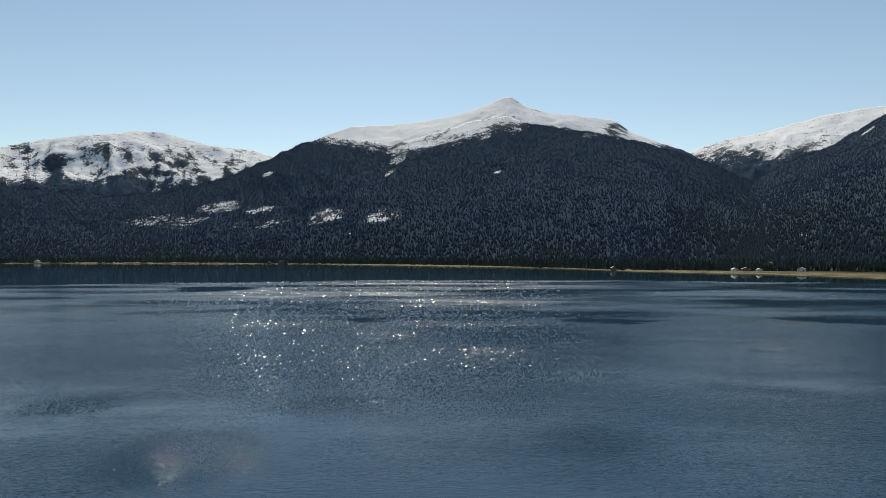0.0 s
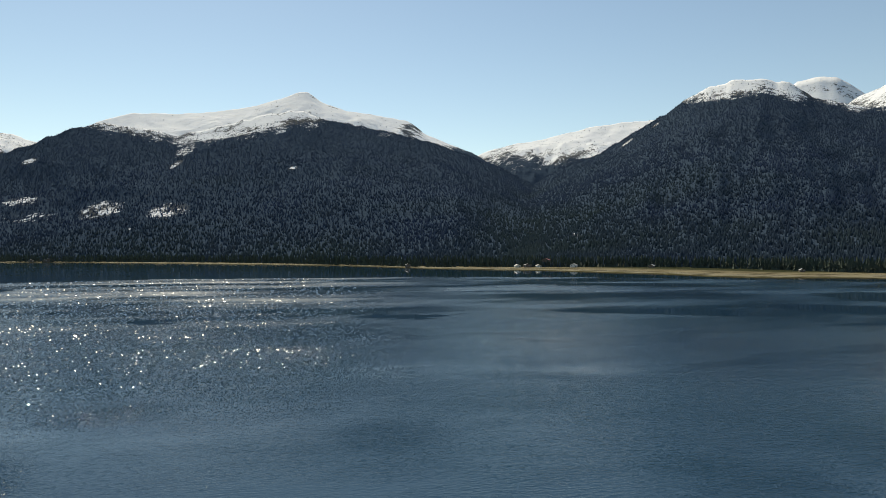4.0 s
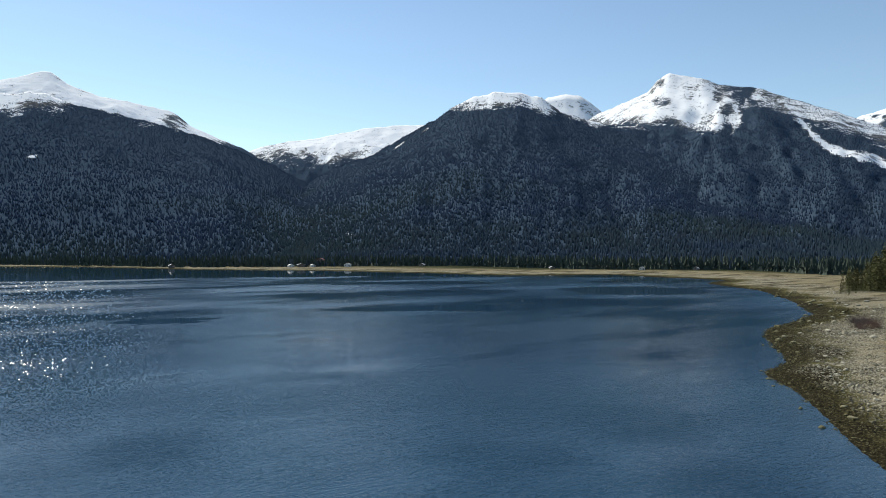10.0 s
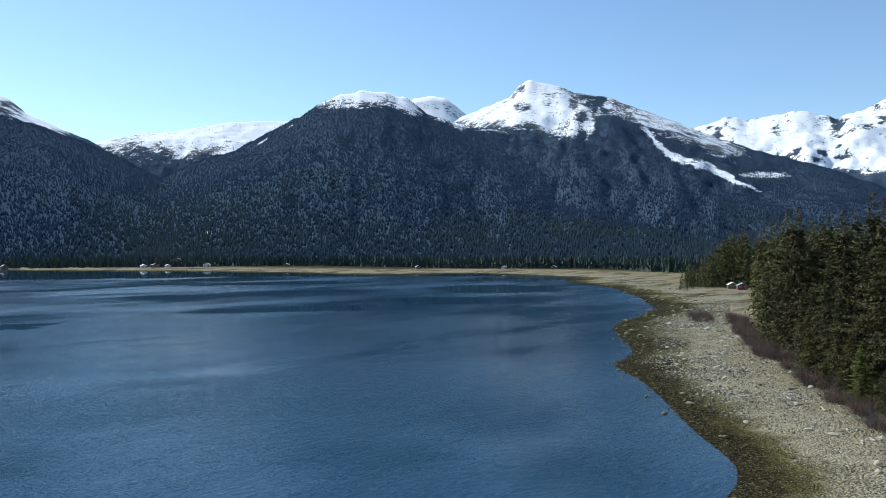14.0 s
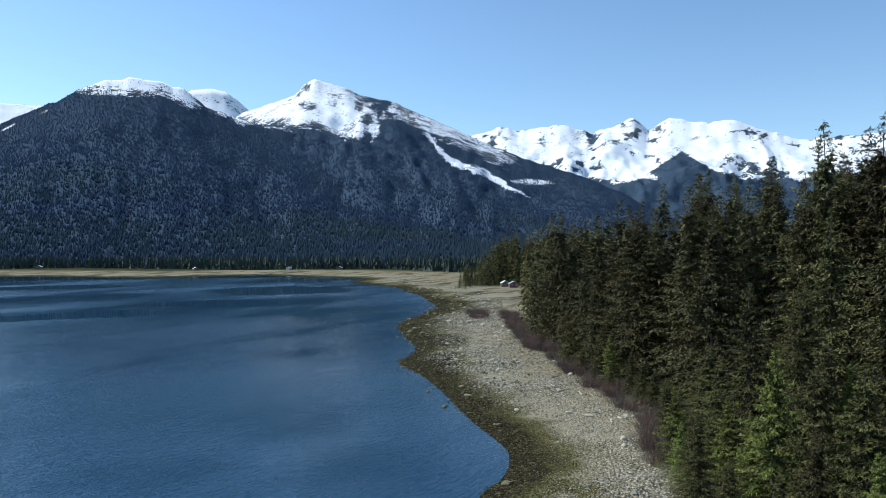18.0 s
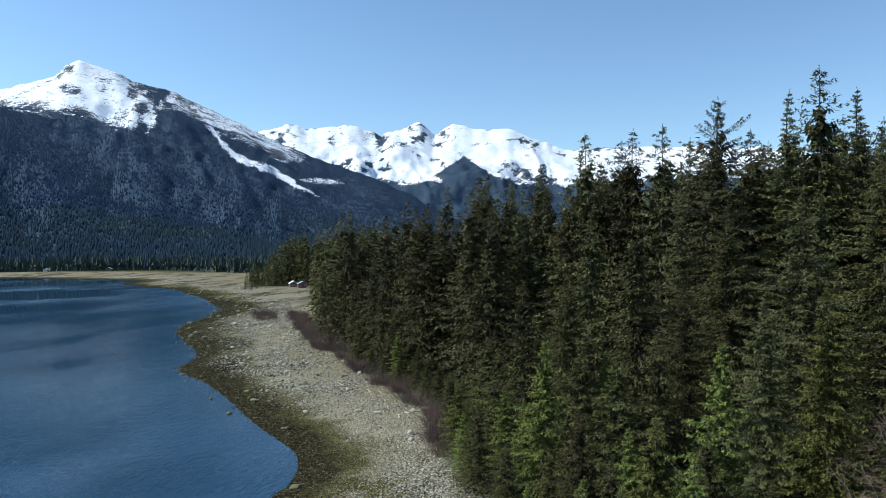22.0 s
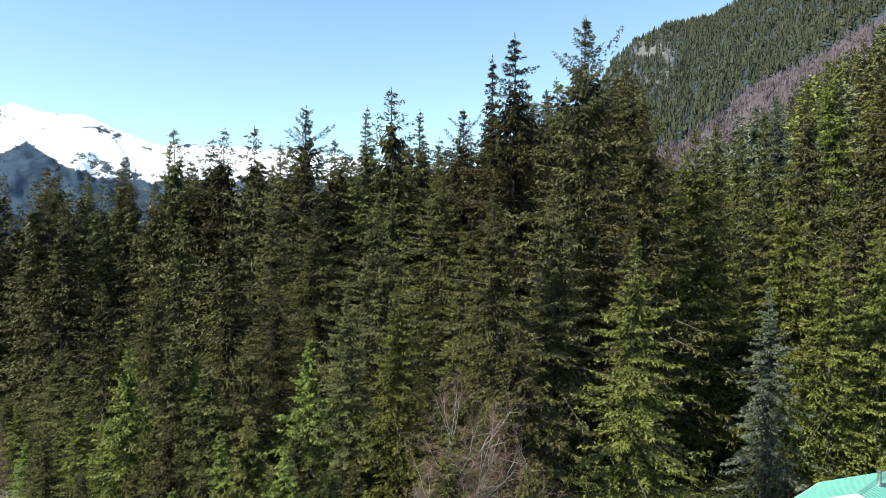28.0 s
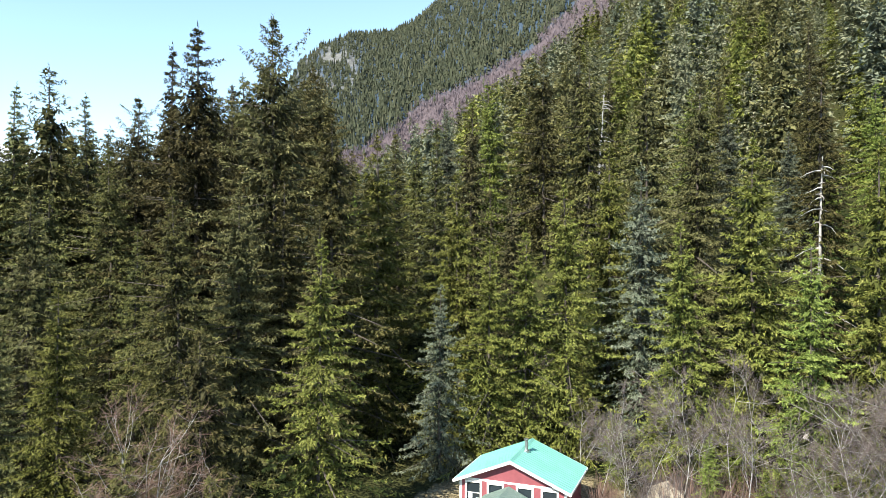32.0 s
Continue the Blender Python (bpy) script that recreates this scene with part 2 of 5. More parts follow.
def mat_ground():
    """Shore ground: weedy wet stones, grey cobbles, pale dry grass and forest floor, by the height over the water."""
    m, t, s = material("shore_ground", 0.95, spec=0.03)
    p = place_of(t)
    fine, mid, big = noise_at(t, p, 1.6, 6, 0.7), noise_at(t, p, 0.22, 5, 0.6), noise_at(t, p, 0.035, 4)
    cell = node(t, "ShaderNodeTexVoronoi", Scale=3.4)
    t.links.new(p, cell.inputs["Vector"])
    rock = node(t, "ShaderNodeTexVoronoi", Scale=1.25)
    t.links.new(p, rock.inputs["Vector"])
    cut, cut_rock = t.nodes.new("ShaderNodeSeparateXYZ"), t.nodes.new("ShaderNodeSeparateXYZ")
    t.links.new(cell.outputs["Color"], cut.inputs[0])
    t.links.new(rock.outputs["Color"], cut_rock.inputs[0])
    # pebbles, each of its own grey, with dark joints, and a few larger cobbles
    grey = ramp(t, cut.outputs[0], (0.0, (0.11, 0.098, 0.068)), (0.45, (0.35, 0.312, 0.215)), (0.85, (0.52, 0.47, 0.345)), (1.0, (0.66, 0.615, 0.49)))
    joint = ramp(t, cell.outputs["Distance"], (0.28, (1, 1, 1)), (0.75, (0.3, 0.29, 0.27)))
    grey = mix(t, 1.0, grey, joint, "MULTIPLY")
    large = ramp(t, maths(t, "SUBTRACT", cut_rock.outputs[1], maths(t, "MULTIPLY", rock.outputs["Distance"], 0.5)), (0.55, (0, 0, 0)), (0.6, (1, 1, 1)))
    grey = mix(t, maths(t, "MULTIPLY", large, 0.75), grey, ramp(t, cut_rock.outputs[0], (0.0, (0.1, 0.097, 0.085)), (1.0, (0.38, 0.355, 0.285))))
    sand = ramp(t, fine, (0.3, (0.24, 0.205, 0.132)), (0.7, (0.44, 0.385, 0.26)))
    stones = mix(t, ramp(t, maths(t, "ADD", big, maths(t, "MULTIPLY", mid, 0.35)), (0.56, (0, 0, 0)), (0.8, (0.8, 0.8, 0.8))), grey, sand)
    lichen = ramp(t, fine, (0.3, (0.05, 0.044, 0.016)), (0.7, (0.2, 0.18, 0.07)))
    lichen = mix(t, 0.7, lichen, joint, "MULTIPLY")
    weed = mix(t, 0.8, ramp(t, cut.outputs[1], (0.0, (0.012, 0.01, 0.006)), (0.8, (0.06, 0.05, 0.024)), (1.0, (0.15, 0.135, 0.075))), joint, "MULTIPLY")
    grass = ramp(t, fine, (0.3, (0.17, 0.138, 0.078)), (0.7, (0.36, 0.305, 0.19)))
    moss = ramp(t, mid, (0.3, (0.02, 0.026, 0.01)), (0.7, (0.06, 0.06, 0.025)))
    wob = maths(t, "ADD", maths(t, "MULTIPLY", maths(t, "SUBTRACT", mid, 0.5), 1.5), maths(t, "MULTIPLY", maths(t, "SUBTRACT", big, 0.5), 2.0))
    high = maths(t, "MULTIPLY", maths(t, "ADD", attr_of(t, "tide"), wob), 0.5)
    c = mix(t, ramp(t, high, (0.28, (0, 0, 0)), (0.52, (1, 1, 1))), weed, lichen)
    c = mix(t, ramp(t, high, (0.54, (0, 0, 0)), (0.8, (1, 1, 1))), c, stones)
    c = mix(t, ramp(t, maths(t, "ADD", attr_of(t, "grass"), maths(t, "ADD", maths(t, "MULTIPLY", maths(t, "SUBTRACT", mid, 0.5), 1.0), maths(t, "MULTIPLY", maths(t, "SUBTRACT", big, 0.5), 1.4))), (0.4, (0, 0, 0)), (0.62, (1, 1, 1))), c, grass)
    # rows of dark weedy stones, pale sand and green sedge over the tide flats
    lain = node(t, "ShaderNodeMapping", Scale=(0.45, 1.0, 1.0), Rotation=(0, 0, radians(30)))
    t.links.new(p, lain.inputs["Vector"])
    rows_, sedge = noise_at(t, lain.outputs[0], 0.06, 6, 0.7), noise_at(t, lain.outputs[0], 0.02, 4, 0.6)
    flats = attr_of(t, "flats")
    c = mix(t, maths(t, "MULTIPLY", flats, ramp(t, rows_, (0.5, (0, 0, 0)), (0.62, (0.85, 0.85, 0.85)))), c, weed)
    c = mix(t, maths(t, "MULTIPLY", flats, ramp(t, sedge, (0.52, (0, 0, 0)), (0.66, (0.55, 0.55, 0.55)))), c, lichen)
    c = mix(t, maths(t, "MULTIPLY", flats, ramp(t, rows_, (0.3, (0.8, 0.8, 0.8)), (0.42, (0, 0, 0)))), c, sand)
    c = mix(t, attr_of(t, "wood"), c, moss)
    t.links.new(c, s.inputs["Base Color"])
    h = maths(t, "ADD", maths(t, "MULTIPLY", fine, 0.6), maths(t, "MULTIPLY", cell.outputs["Distance"], -0.9))
    h = maths(t, "ADD", h, maths(t, "MULTIPLY", large, 0.5))
    bump(t, s, h, 1.0, 0.3)
    return m


GLINT = 0.42  # how far the facets of the ripples lean


def mat_water():
    """Sea water with fine wavelets, calm slicks and patches ruffled by the wind."""
    m, t, s = material("sea_water", 0.07, spec=0.38)
    s.inputs["IOR"].default_value = 1.333
    p = place_of(t)
    long = node(t, "ShaderNodeMapping", Scale=(0.4, 1.0, 1.0), Rotation=(0, 0, radians(14)))
    t.links.new(p, long.inputs["Vector"])
    wind = noise_at(t, long.outputs[0], 0.016, 5, 0.6)
    ruffle = ramp(t, wind, (0.38, (0, 0, 0)), (0.6, (1, 1, 1)))
    edge = maths(t, "MULTIPLY", maths(t, "SUBTRACT", noise_at(t, long.outputs[0], 0.03, 6, 0.7), 0.5), 1.8)
    edge = maths(t, "ADD", edge, maths(t, "MULTIPLY", maths(t, "SUBTRACT", noise_at(t, long.outputs[0], 0.35, 3, 0.6), 0.5), 1.1))
    slick = ramp(t, maths(t, "ADD", attr_of(t, "calm"), edge), (0.45, (0, 0, 0)), (0.6, (1, 1, 1)))
    base = ramp(t, noise_at(t, p, 0.01, 3), (0.3, (0.008, 0.034, 0.069)), (0.7, (0.014, 0.05, 0.084)))
    t.links.new(base, s.inputs["Base Color"])
    # wavelets in crests across the breeze, two trains at a slight angle
    train, cross = node(t, "ShaderNodeMapping", Scale=(0.55, 2.1, 1.0), Rotation=(0, 0, radians(38))), node(t, "ShaderNodeMapping", Scale=(0.7, 2.6, 1.0), Rotation=(0, 0, radians(62)))
    for n in (train, cross):
        t.links.new(p, n.inputs["Vector"])
    h = maths(t, "ADD", maths(t, "MULTIPLY", noise_at(t, train.outputs[0], 0.8, 3, 0.6), 0.55), maths(t, "MULTIPLY", noise_at(t, cross.outputs[0], 1.1, 2, 0.6), 0.3))
    amp = maths(t, "MULTIPLY_ADD", ruffle, 0.75)
    amp.node.inputs[2].default_value = 0.12
    patches = ramp(t, noise_at(t, long.outputs[0], 0.05, 4, 0.6), (0.4, (0, 0, 0)), (0.6, (1, 1, 1)))
    lively = maths(t, "MULTIPLY_ADD", maths(t, "MULTIPLY", maths(t, "ADD", ruffle, patches), 0.5), 0.65)
    lively.node.inputs[2].default_value = 0.38
    still = maths(t, "MULTIPLY_ADD", slick, -0.96)
    still.node.inputs[2].default_value = 1.0
    live = maths(t, "MULTIPLY", maths(t, "MULTIPLY", amp, still), attr_of(t, "wave"))
    # small glinting facets, finer near the shore and wider far out
    flat = t.nodes.new("ShaderNodeSeparateXYZ")
    t.links.new(p, flat.inputs[0])
    reach = maths(t, "SQRT", maths(t, "ADD", maths(t, "MULTIPLY", flat.outputs[0], flat.outputs[0]), maths(t, "MULTIPLY", flat.outputs[1], flat.outputs[1])))
    turn = maths(t, "MULTIPLY", maths(t, "ARCTAN2", flat.outputs[0], flat.outputs[1]), 700.0)
    fall = maths(t, "DIVIDE", 24500.0, reach)
    spot = t.nodes.new("ShaderNodeCombineXYZ")
    t.links.new(turn, spot.inputs[0])
    t.links.new(fall, spot.inputs[1])
    cell = node(t, "ShaderNodeTexVoronoi", Scale=1.0)
    t.links.new(spot.outputs[0], cell.inputs["Vector"])
    tone = t.nodes.new("ShaderNodeSeparateXYZ")
    t.links.new(cell.outputs["Color"], tone.inputs[0])
    spread = maths(t, "MULTIPLY", maths(t, "MULTIPLY", maths(t, "MULTIPLY", lively, still), attr_of(t, "glint")), GLINT)
    facet = t.nodes.new("ShaderNodeCombineXYZ")
    tip = maths(t, "MULTIPLY", maths(t, "ABSOLUTE", maths(t, "SUBTRACT", tone.outputs[2], 0.5)), 2.2)
    t.links.new(maths(t, "MULTIPLY", maths(t, "MULTIPLY", maths(t, "SUBTRACT", tone.outputs[0], tone.outputs[1]), tip), maths(t, "MULTIPLY", spread, 1.6)), facet.inputs[0])
    t.links.new(maths(t, "MULTIPLY", maths(t, "MULTIPLY", maths(t, "SUBTRACT", tone.outputs[2], 0.5), tip), maths(t, "MULTIPLY", spread, 1.7)), facet.inputs[1])
    facet.inputs[2].default_value = 1.0
    unit = t.nodes.new("ShaderNodeVectorMath")
    unit.operation = "NORMALIZE"
    t.links.new(facet.outputs[0], unit.inputs[0])
    bump(t, s, maths(t, "MULTIPLY", h, live), 1.0, 0.7, unit.outputs[0])
    choppy = maths(t, "MULTIPLY", maths(t, "MULTIPLY", attr_of(t, "chop"), amp), still)
    t.links.new(maths(t, "ADD", choppy, 0.035), s.inputs["Roughness"])
    return m


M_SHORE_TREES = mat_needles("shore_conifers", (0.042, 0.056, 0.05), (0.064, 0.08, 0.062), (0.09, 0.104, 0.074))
M_FAR_TREES, M_MOUNTAIN, M_GROUND, M_WATER = mat_far_trees(), mat_mountain(), mat_ground(), mat_water()

# ---- plan of the shore ----
COAST_AZ = 65.0  # the near coast runs this way
UX, UY = math.sin(radians(COAST_AZ)), math.cos(radians(COAST_AZ))


def along(x, y):
    return x * UX + y * UY


def inland(x, y):
    return x * UY - y * UX


def from_coast(s, n):
    return s * UX + n * UY, s * UY - n * UX


# the water's edge at low tide: bearing and distance, round the bay
SHORE = [(65, 71), (68, 76), (68.5, 87), (67, 94), (65, 104), (63, 123), (61, 143), (59, 156), (60.5, 166), (61, 176), (60, 198), (59, 235),
         (61, 264), (62.5, 301), (61, 374), (59, 458), (55, 541), (56.5, 600), (48, 690), (40, 660), (33, 725), (24, 827), (15, 906), (7, 1114),
         (-13, 1608), (-25, 1882), (-32, 2058), (-48, 2700), (-60, 5200), (-118, 5200)]
NEAR_EDGE = np.array([from_coast(20, 1)] + [polar(a, r) for a, r in SHORE if r < 330])
for _ in range(2):  # round off the corners of the near shore
    cut_a, cut_b = NEAR_EDGE[:-1] * 0.75 + NEAR_EDGE[1:] * 0.25, NEAR_EDGE[:-1] * 0.25 + NEAR_EDGE[1:] * 0.75
    NEAR_EDGE = np.concatenate([NEAR_EDGE[:1], np.stack([cut_a, cut_b], 1).reshape(-1, 2), NEAR_EDGE[-1:]])
EDGE = np.concatenate([[from_coast(-3000, 5), from_coast(-400, 6), from_coast(-60, -1)], NEAR_EDGE, [polar(a, r) for a, r in SHORE if r >= 330]])


def shore_distance(x, y):
    """Metres from the water's edge, positive on land."""
    x, y = np.asarray(x, float), np.asarray(y, float)
    best, inside = np.full(x.shape, 1e9), np.zeros(x.shape, bool)
    for (ax, ay), (bx, by) in zip(EDGE, np.roll(EDGE, -1, 0)):
        dx, dy = bx - ax, by - ay
        k = np.clip(((x - ax) * dx + (y - ay) * dy) / (dx * dx + dy * dy), 0, 1)
        best = np.minimum(best, np.hypot(x - ax - k * dx, y - ay - k * dy))
        if ay != by:
            inside ^= ((ay > y) != (by > y)) & (x < dx * (y - ay) / dy + ax)
    return np.where(inside, -best, best)


def wood_edge(s):
    """How far inland the trees begin along the near coast."""
    return np.interp(s, [-300, 0, 63, 96, 117, 144, 176, 236, 330, 370, 430, 480, 560], [16, 17, 19, 24, 21, 18, 13, 13, 16, 10, -8, -5, -5])


def skyline(a):
    """Rise of the hillside's tree tops by bearing."""
    return np.interp(a, [122, 126, 131, 135, 140, 147, 151, 160, 186], [4.5, 5.5, 7.3, 10.2, 12.4, 17.2, 21, 26, 30])


def ground_height(x, y, d=None):
    s, n = along(x, y), inland(x, y)
    d = shore_distance(x, y) if d is None else d
    reach = 13 + 50 * smooth(150, 420, s)
    z = np.where(d > 0, 2.7 * (1 - np.exp(-np.maximum(d, 0) / reach)), np.maximum(-6, d * 0.09))
    near = 1 - smooth(250, 420, s)
    z = z + near * 3.6 * smooth(24, 44, n)
    fall = 1 - smooth(-40, 140, s - 0.12 * n)
    rise = np.maximum(0, n - 57)
    z = z + np.minimum(0.5 * rise, 320) * fall * smooth(0, 30, rise)
    far = np.hypot(x, y)
    top = EYE + far * np.tan(np.radians(skyline(np.degrees(np.arctan2(x, y)) % 360) - 4.5))
    z = np.where((far > 110) & (n > 57), np.minimum(z, np.maximum(top, 6)), z)
    z = z + smooth(2, 12, d) * (fbm(x / 14, y / 14, 3, 5) * 0.5 + smooth(60, 90, n) * fbm(x / 40, y / 40, 3, 9) * 9)
    z = z + np.where(d > 0, smooth(0, 6, d) * fbm(x / 3.0, y / 3.0, 3, 12) * 0.35, 0)
    return z


# ---- ground and water ----
az = np.concatenate([np.arange(40, 186, 0.6), np.arange(186, 400, 3.0)])
r = np.concatenate([[0.01], 8 * 1.03 ** np.arange(220)])
r = r[r < 4900]
A, R = np.meshgrid(az, r)
gx, gy = polar(A, R)
gd = shore_distance(gx, gy)
gz = ground_height(gx, gy, gd)
gs, gn = along(gx, gy), inland(gx, gy)
near_coast = gs < 560
wood = np.where(near_coast, smooth(-3, 4, gn - wood_edge(gs)), smooth(95, 150, gd)) * (gd > 0)
wood = np.where(R > 780, smooth(90, 120, gd), wood)
wood *= 1 - smooth(64.0, 65.0, A) * (1 - smooth(69.6, 70.6, A)) * smooth(190, 230, R) * (1 - smooth(440, 455, R))
wood *= 1 - (np.hypot(gx - 29, gy + 41) < 9)
tide = gz * (1 + 0.9 * smooth(190, 300, gs))
flats = smooth(170, 300, gs) * (1 - wood) * smooth(0, 20, gd)
for a, d, wide in ((61.3, 153, 13), (61.6, 186, 14), (66.5, 92, 6)):  # lobes of dark weedy boulders
    lx, ly = polar(a, d)
    tide = tide - 1.6 * (1 - smooth(0.3, 1.0, np.hypot(gx - lx, gy - ly) / wide))
grass = smooth(1.5, 2.6, gz) * (1 - wood) + smooth(280, 420, gs) * smooth(0.5, 1.8, gz) * 0.55
ground = new("ground", mesh_of("ground", np.stack([gx, gy, gz], -1).reshape(-1, 3), grid_faces(len(r), len(az), True), M_GROUND, True,
                               attrs={"wood": wood, "tide": tide, "grass": grass, "flats": flats}))
tagged(ground, "stony tidal shore with dry grass and forest floor", "ground", kind="structure")
wr = np.concatenate([[0.01], np.geomspace(20, 4920, 120)])
wa = np.concatenate([np.arange(-40, 76, 1.0), np.arange(76, 320, 4.0)])
WA, WR = np.meshgrid(wa, wr)
wx, wy = polar(WA, WR)
calm = smooth(585, 690, WR) * 1.1
for a, d, wide, deep in ((13.3, 264, 6.5, 20), (35, 298, 12, 26), (-6, 262, 4.5, 12), (27, 288, 7, 12), (46, 340, 10, 34), (50, 440, 9, 70), (32, 520, 14, 30), (-18, 520, 5, 60)):
    calm = np.maximum(calm, 0.95 * (1 - smooth(0.3, 1.0, np.hypot((WA - a) / wide, (WR - d) / deep))))
gust = WA * 0
for a, d, wide, deep in ((-20.5, 92, 8.5, 17), (-28, 130, 5, 10), (-9, 118, 7, 10), (12, 96, 6, 12), (40, 84, 9, 9), (50, 105, 8, 16), (24, 140, 6, 6), (57, 80, 9, 14), (12, 175, 6, 7)):
    gust = np.maximum(gust, 1 - smooth(0.2, 1.0, np.hypot((WA - a) / wide, (WR - d) / deep)))
windy = smooth(-27, -12, WA) * (1 - smooth(3, 16, WA))
wave = (0.5 - 0.2 * windy + 0.5 * gust) * (1 - 0.7 * smooth(80, 420, WR))
water = new("water", mesh_of("water", np.stack([wx, wy, wx * 0], -1).reshape(-1, 3), grid_faces(len(wr), len(wa), True), M_WATER, True, attrs={"calm": calm, "wave": wave, "glint": 0.05 + 0.85 * windy * smooth(88, 150, WR) + 1.3 * gust * (1 - smooth(-14, 2, WA)) + 0.15 * gust, "chop": (0.02 + 0.26 * smooth(90, 380, WR)) * (0.45 + 0.55 * np.maximum(windy, smooth(180, 300, WR))) + 0.04 * windy}))
tagged(water, "calm blue sea water with wind-ruffled patches", "water", kind="structure")


# ---- mountains ----
SPUR_TREES, SHORE_TREES = [], []
FAR_TREES = []  # x, y, z, height of each far conifer


def profile(points, az):
    p = np.array(points, float)
    return np.interp(az, p[:, 0], p[:, 1])


def mountain(label, crest, crest_r, foot_r, rough, snow, seed, trees=0, tree_h=(12, 22), rock=None, brush=None, gully=0.1, power=1.5, step=0.22, rows=90, back=0.25, wiggle=0.08):
    """A mountain between a foot line and a crest line. crest: bearing and rise in degrees; crest_r, foot_r: bearing and distance.
    snow: a function of bearing and rise that gives the snow field."""
    a = np.arange(crest[0][0], crest[-1][0] + step / 2, step)
    u = np.concatenate([np.linspace(0, 1, rows), 1 + np.linspace(0.02, back, 12)])
    A, U = np.meshgrid(a, u)
    sharp = profile(crest, a)
    broad = sum(profile(crest, np.clip(a + k, a[0], a[-1])) for k in np.linspace(-4, 4, 17)) / 17
    w = np.minimum(U, 1) ** 5
    top = broad * (1 - w) + sharp * w + (np.minimum(U, 1) ** 8) * (fbm(a * 1.7, a * 0 + seed, 4, seed) * wiggle * 4)[None, :]
    rc, rf = profile(crest_r, a), profile(foot_r, a)
    zc = EYE + rc * np.tan(np.radians(top))
    v = np.minimum(U, 1)
    R = rf + (rc - rf) * U
    shape = 0.3 * v + 0.7 * v ** power
    Z = 1.5 + (zc - 1.5) * shape
    body = np.clip(v * (1 - v) * 4, 0, 1)
    g = ridged(A / 5.0 + fbm(A / 4, U * 2, 3, seed + 3) * 1.2, U * 1.3 + A * 0.02, 4, seed + 1) - 0.55
    f = fbm(A * rc / 57.3 / 260, U * (rc - rf) / 260, 6, seed + 2)
    Z = Z + body * zc * (gully * g + rough * f)
    R = R + body * (rc - rf) * 0.1 * fbm(A / 3.0, U * 3, 4, seed + 7)
    Z = np.where(U > 1, zc - (U - 1) * (rc - rf) * 0.8, Z)
    X, Y = polar(A, R)
    rise = np.degrees(np.arctan2(Z - EYE, R))
    S = snow(A, rise, U)
    S = S - 0.4 * (1 - smooth(0.0, 0.25, S))
    K = rock(A, rise, U) if rock else smooth(0.3, 0.6, S)
    B = brush(A, rise, U) if brush else S * 0
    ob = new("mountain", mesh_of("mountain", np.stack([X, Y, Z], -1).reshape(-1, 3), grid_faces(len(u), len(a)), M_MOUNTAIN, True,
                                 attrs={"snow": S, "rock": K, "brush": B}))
    tagged(ob, label, "mountain", kind="structure")
    if trees:
        rng = np.random.default_rng(seed)
        ci = rng.uniform(0, len(a) - 1.001, trees)
        ri = rng.uniform(0, 1, trees) ** 1.1 * (rows - 1.2)
        lean_up = rng.uniform(0, 1, trees) < 0.25
        ri = np.where(lean_up, (1 - rng.uniform(0, 1, trees) ** 2 * 0.5) * (rows - 1.2), ri)
        i, j = ri.astype(int), ci.astype(int)
        fi, fj = ri - i, ci - j

        def pick(g):
            return (g[i, j] * (1 - fi) + g[i + 1, j] * fi) * (1 - fj) + (g[i, j + 1] * (1 - fi) + g[i + 1, j + 1] * fi) * fj

        x, y, z, s, b = pick(X), pick(Y), pick(Z), pick(S), np.maximum(pick(B), 0.75 * pick(K) if rock else 0)
        keep = rng.uniform(0, 1, trees) > np.clip((s - 0.3) / 0.42, 0, 0.965)
        keep &= rng.uniform(0, 1, trees) > b * 0.97
        h = (tree_h[0] + (tree_h[1] - tree_h[0]) * (1 - ri / rows)) * rng.uniform(0.65, 1.3, trees)
        if crest_r[0][1] < 1000:
            ta = np.degrees(np.arctan2(x, y)) % 360
            keep &= (ta < 158) & (np.degrees(np.arctan2(z - EYE, np.hypot(x, y))) > skyline(ta) - 4)
        (SPUR_TREES if crest_r[0][1] < 1000 else FAR_TREES).append(np.stack([x, y, z, h], -1)[keep])
    return ob


def blob(A, E, a, e, wa, we, lean=0.0):
    """1 at a spot on the slope, 0 past its edge."""
    da, de = A - a, E - e
    return 1 - smooth(0.4, 1.0, np.hypot((da - lean * de) / wa, de / we))


def snow_left(A, E, U):
    s = smooth(4.1, 5.9, E + fbm(A / 2.2, E / 2, 4, 3) * 2.6)
    s = s * 0.8 - 0.4 * smooth(0.0, 0.2, fbm(A / 0.9, E / 1.6, 4, 13)) * (1 - smooth(7.2, 8.6, E))
    s = s - 0.3 * smooth(0.0, 0.25, fbm(A / 0.7 + E * 0.8, E / 1.2, 5, 15)) * (1 - smooth(7.8, 9.0, E))
    return s - 0.3 * blob(A, E, -23.5, 5.6, 2.4, 1.1, 1.0) - 0.25 * blob(A, E, -19.0, 6.0, 0.6, 1.0, -0.8) - 0.25 * blob(A, E, -17.0, 6.2, 0.6, 0.8, -0.8)


mountain("snow-covered rounded mountain across the inlet", [(-40, 6.5), (-34, 7.0), (-32.2, 7.3), (-30.2, 7.9), (-27, 8.4), (-23.6, 9.1), (-21.2, 8.9), (-19.6, 8.2), (-17.1, 8.1), (-15, 8.0), (-13, 7.4), (-8, 5)],
         [(-40, 4750), (-8, 4750)], [(-40, 3080), (-8, 3080)], 0.14, snow_left, 11, 14000, (6, 9), gully=0.26, power=0.4)


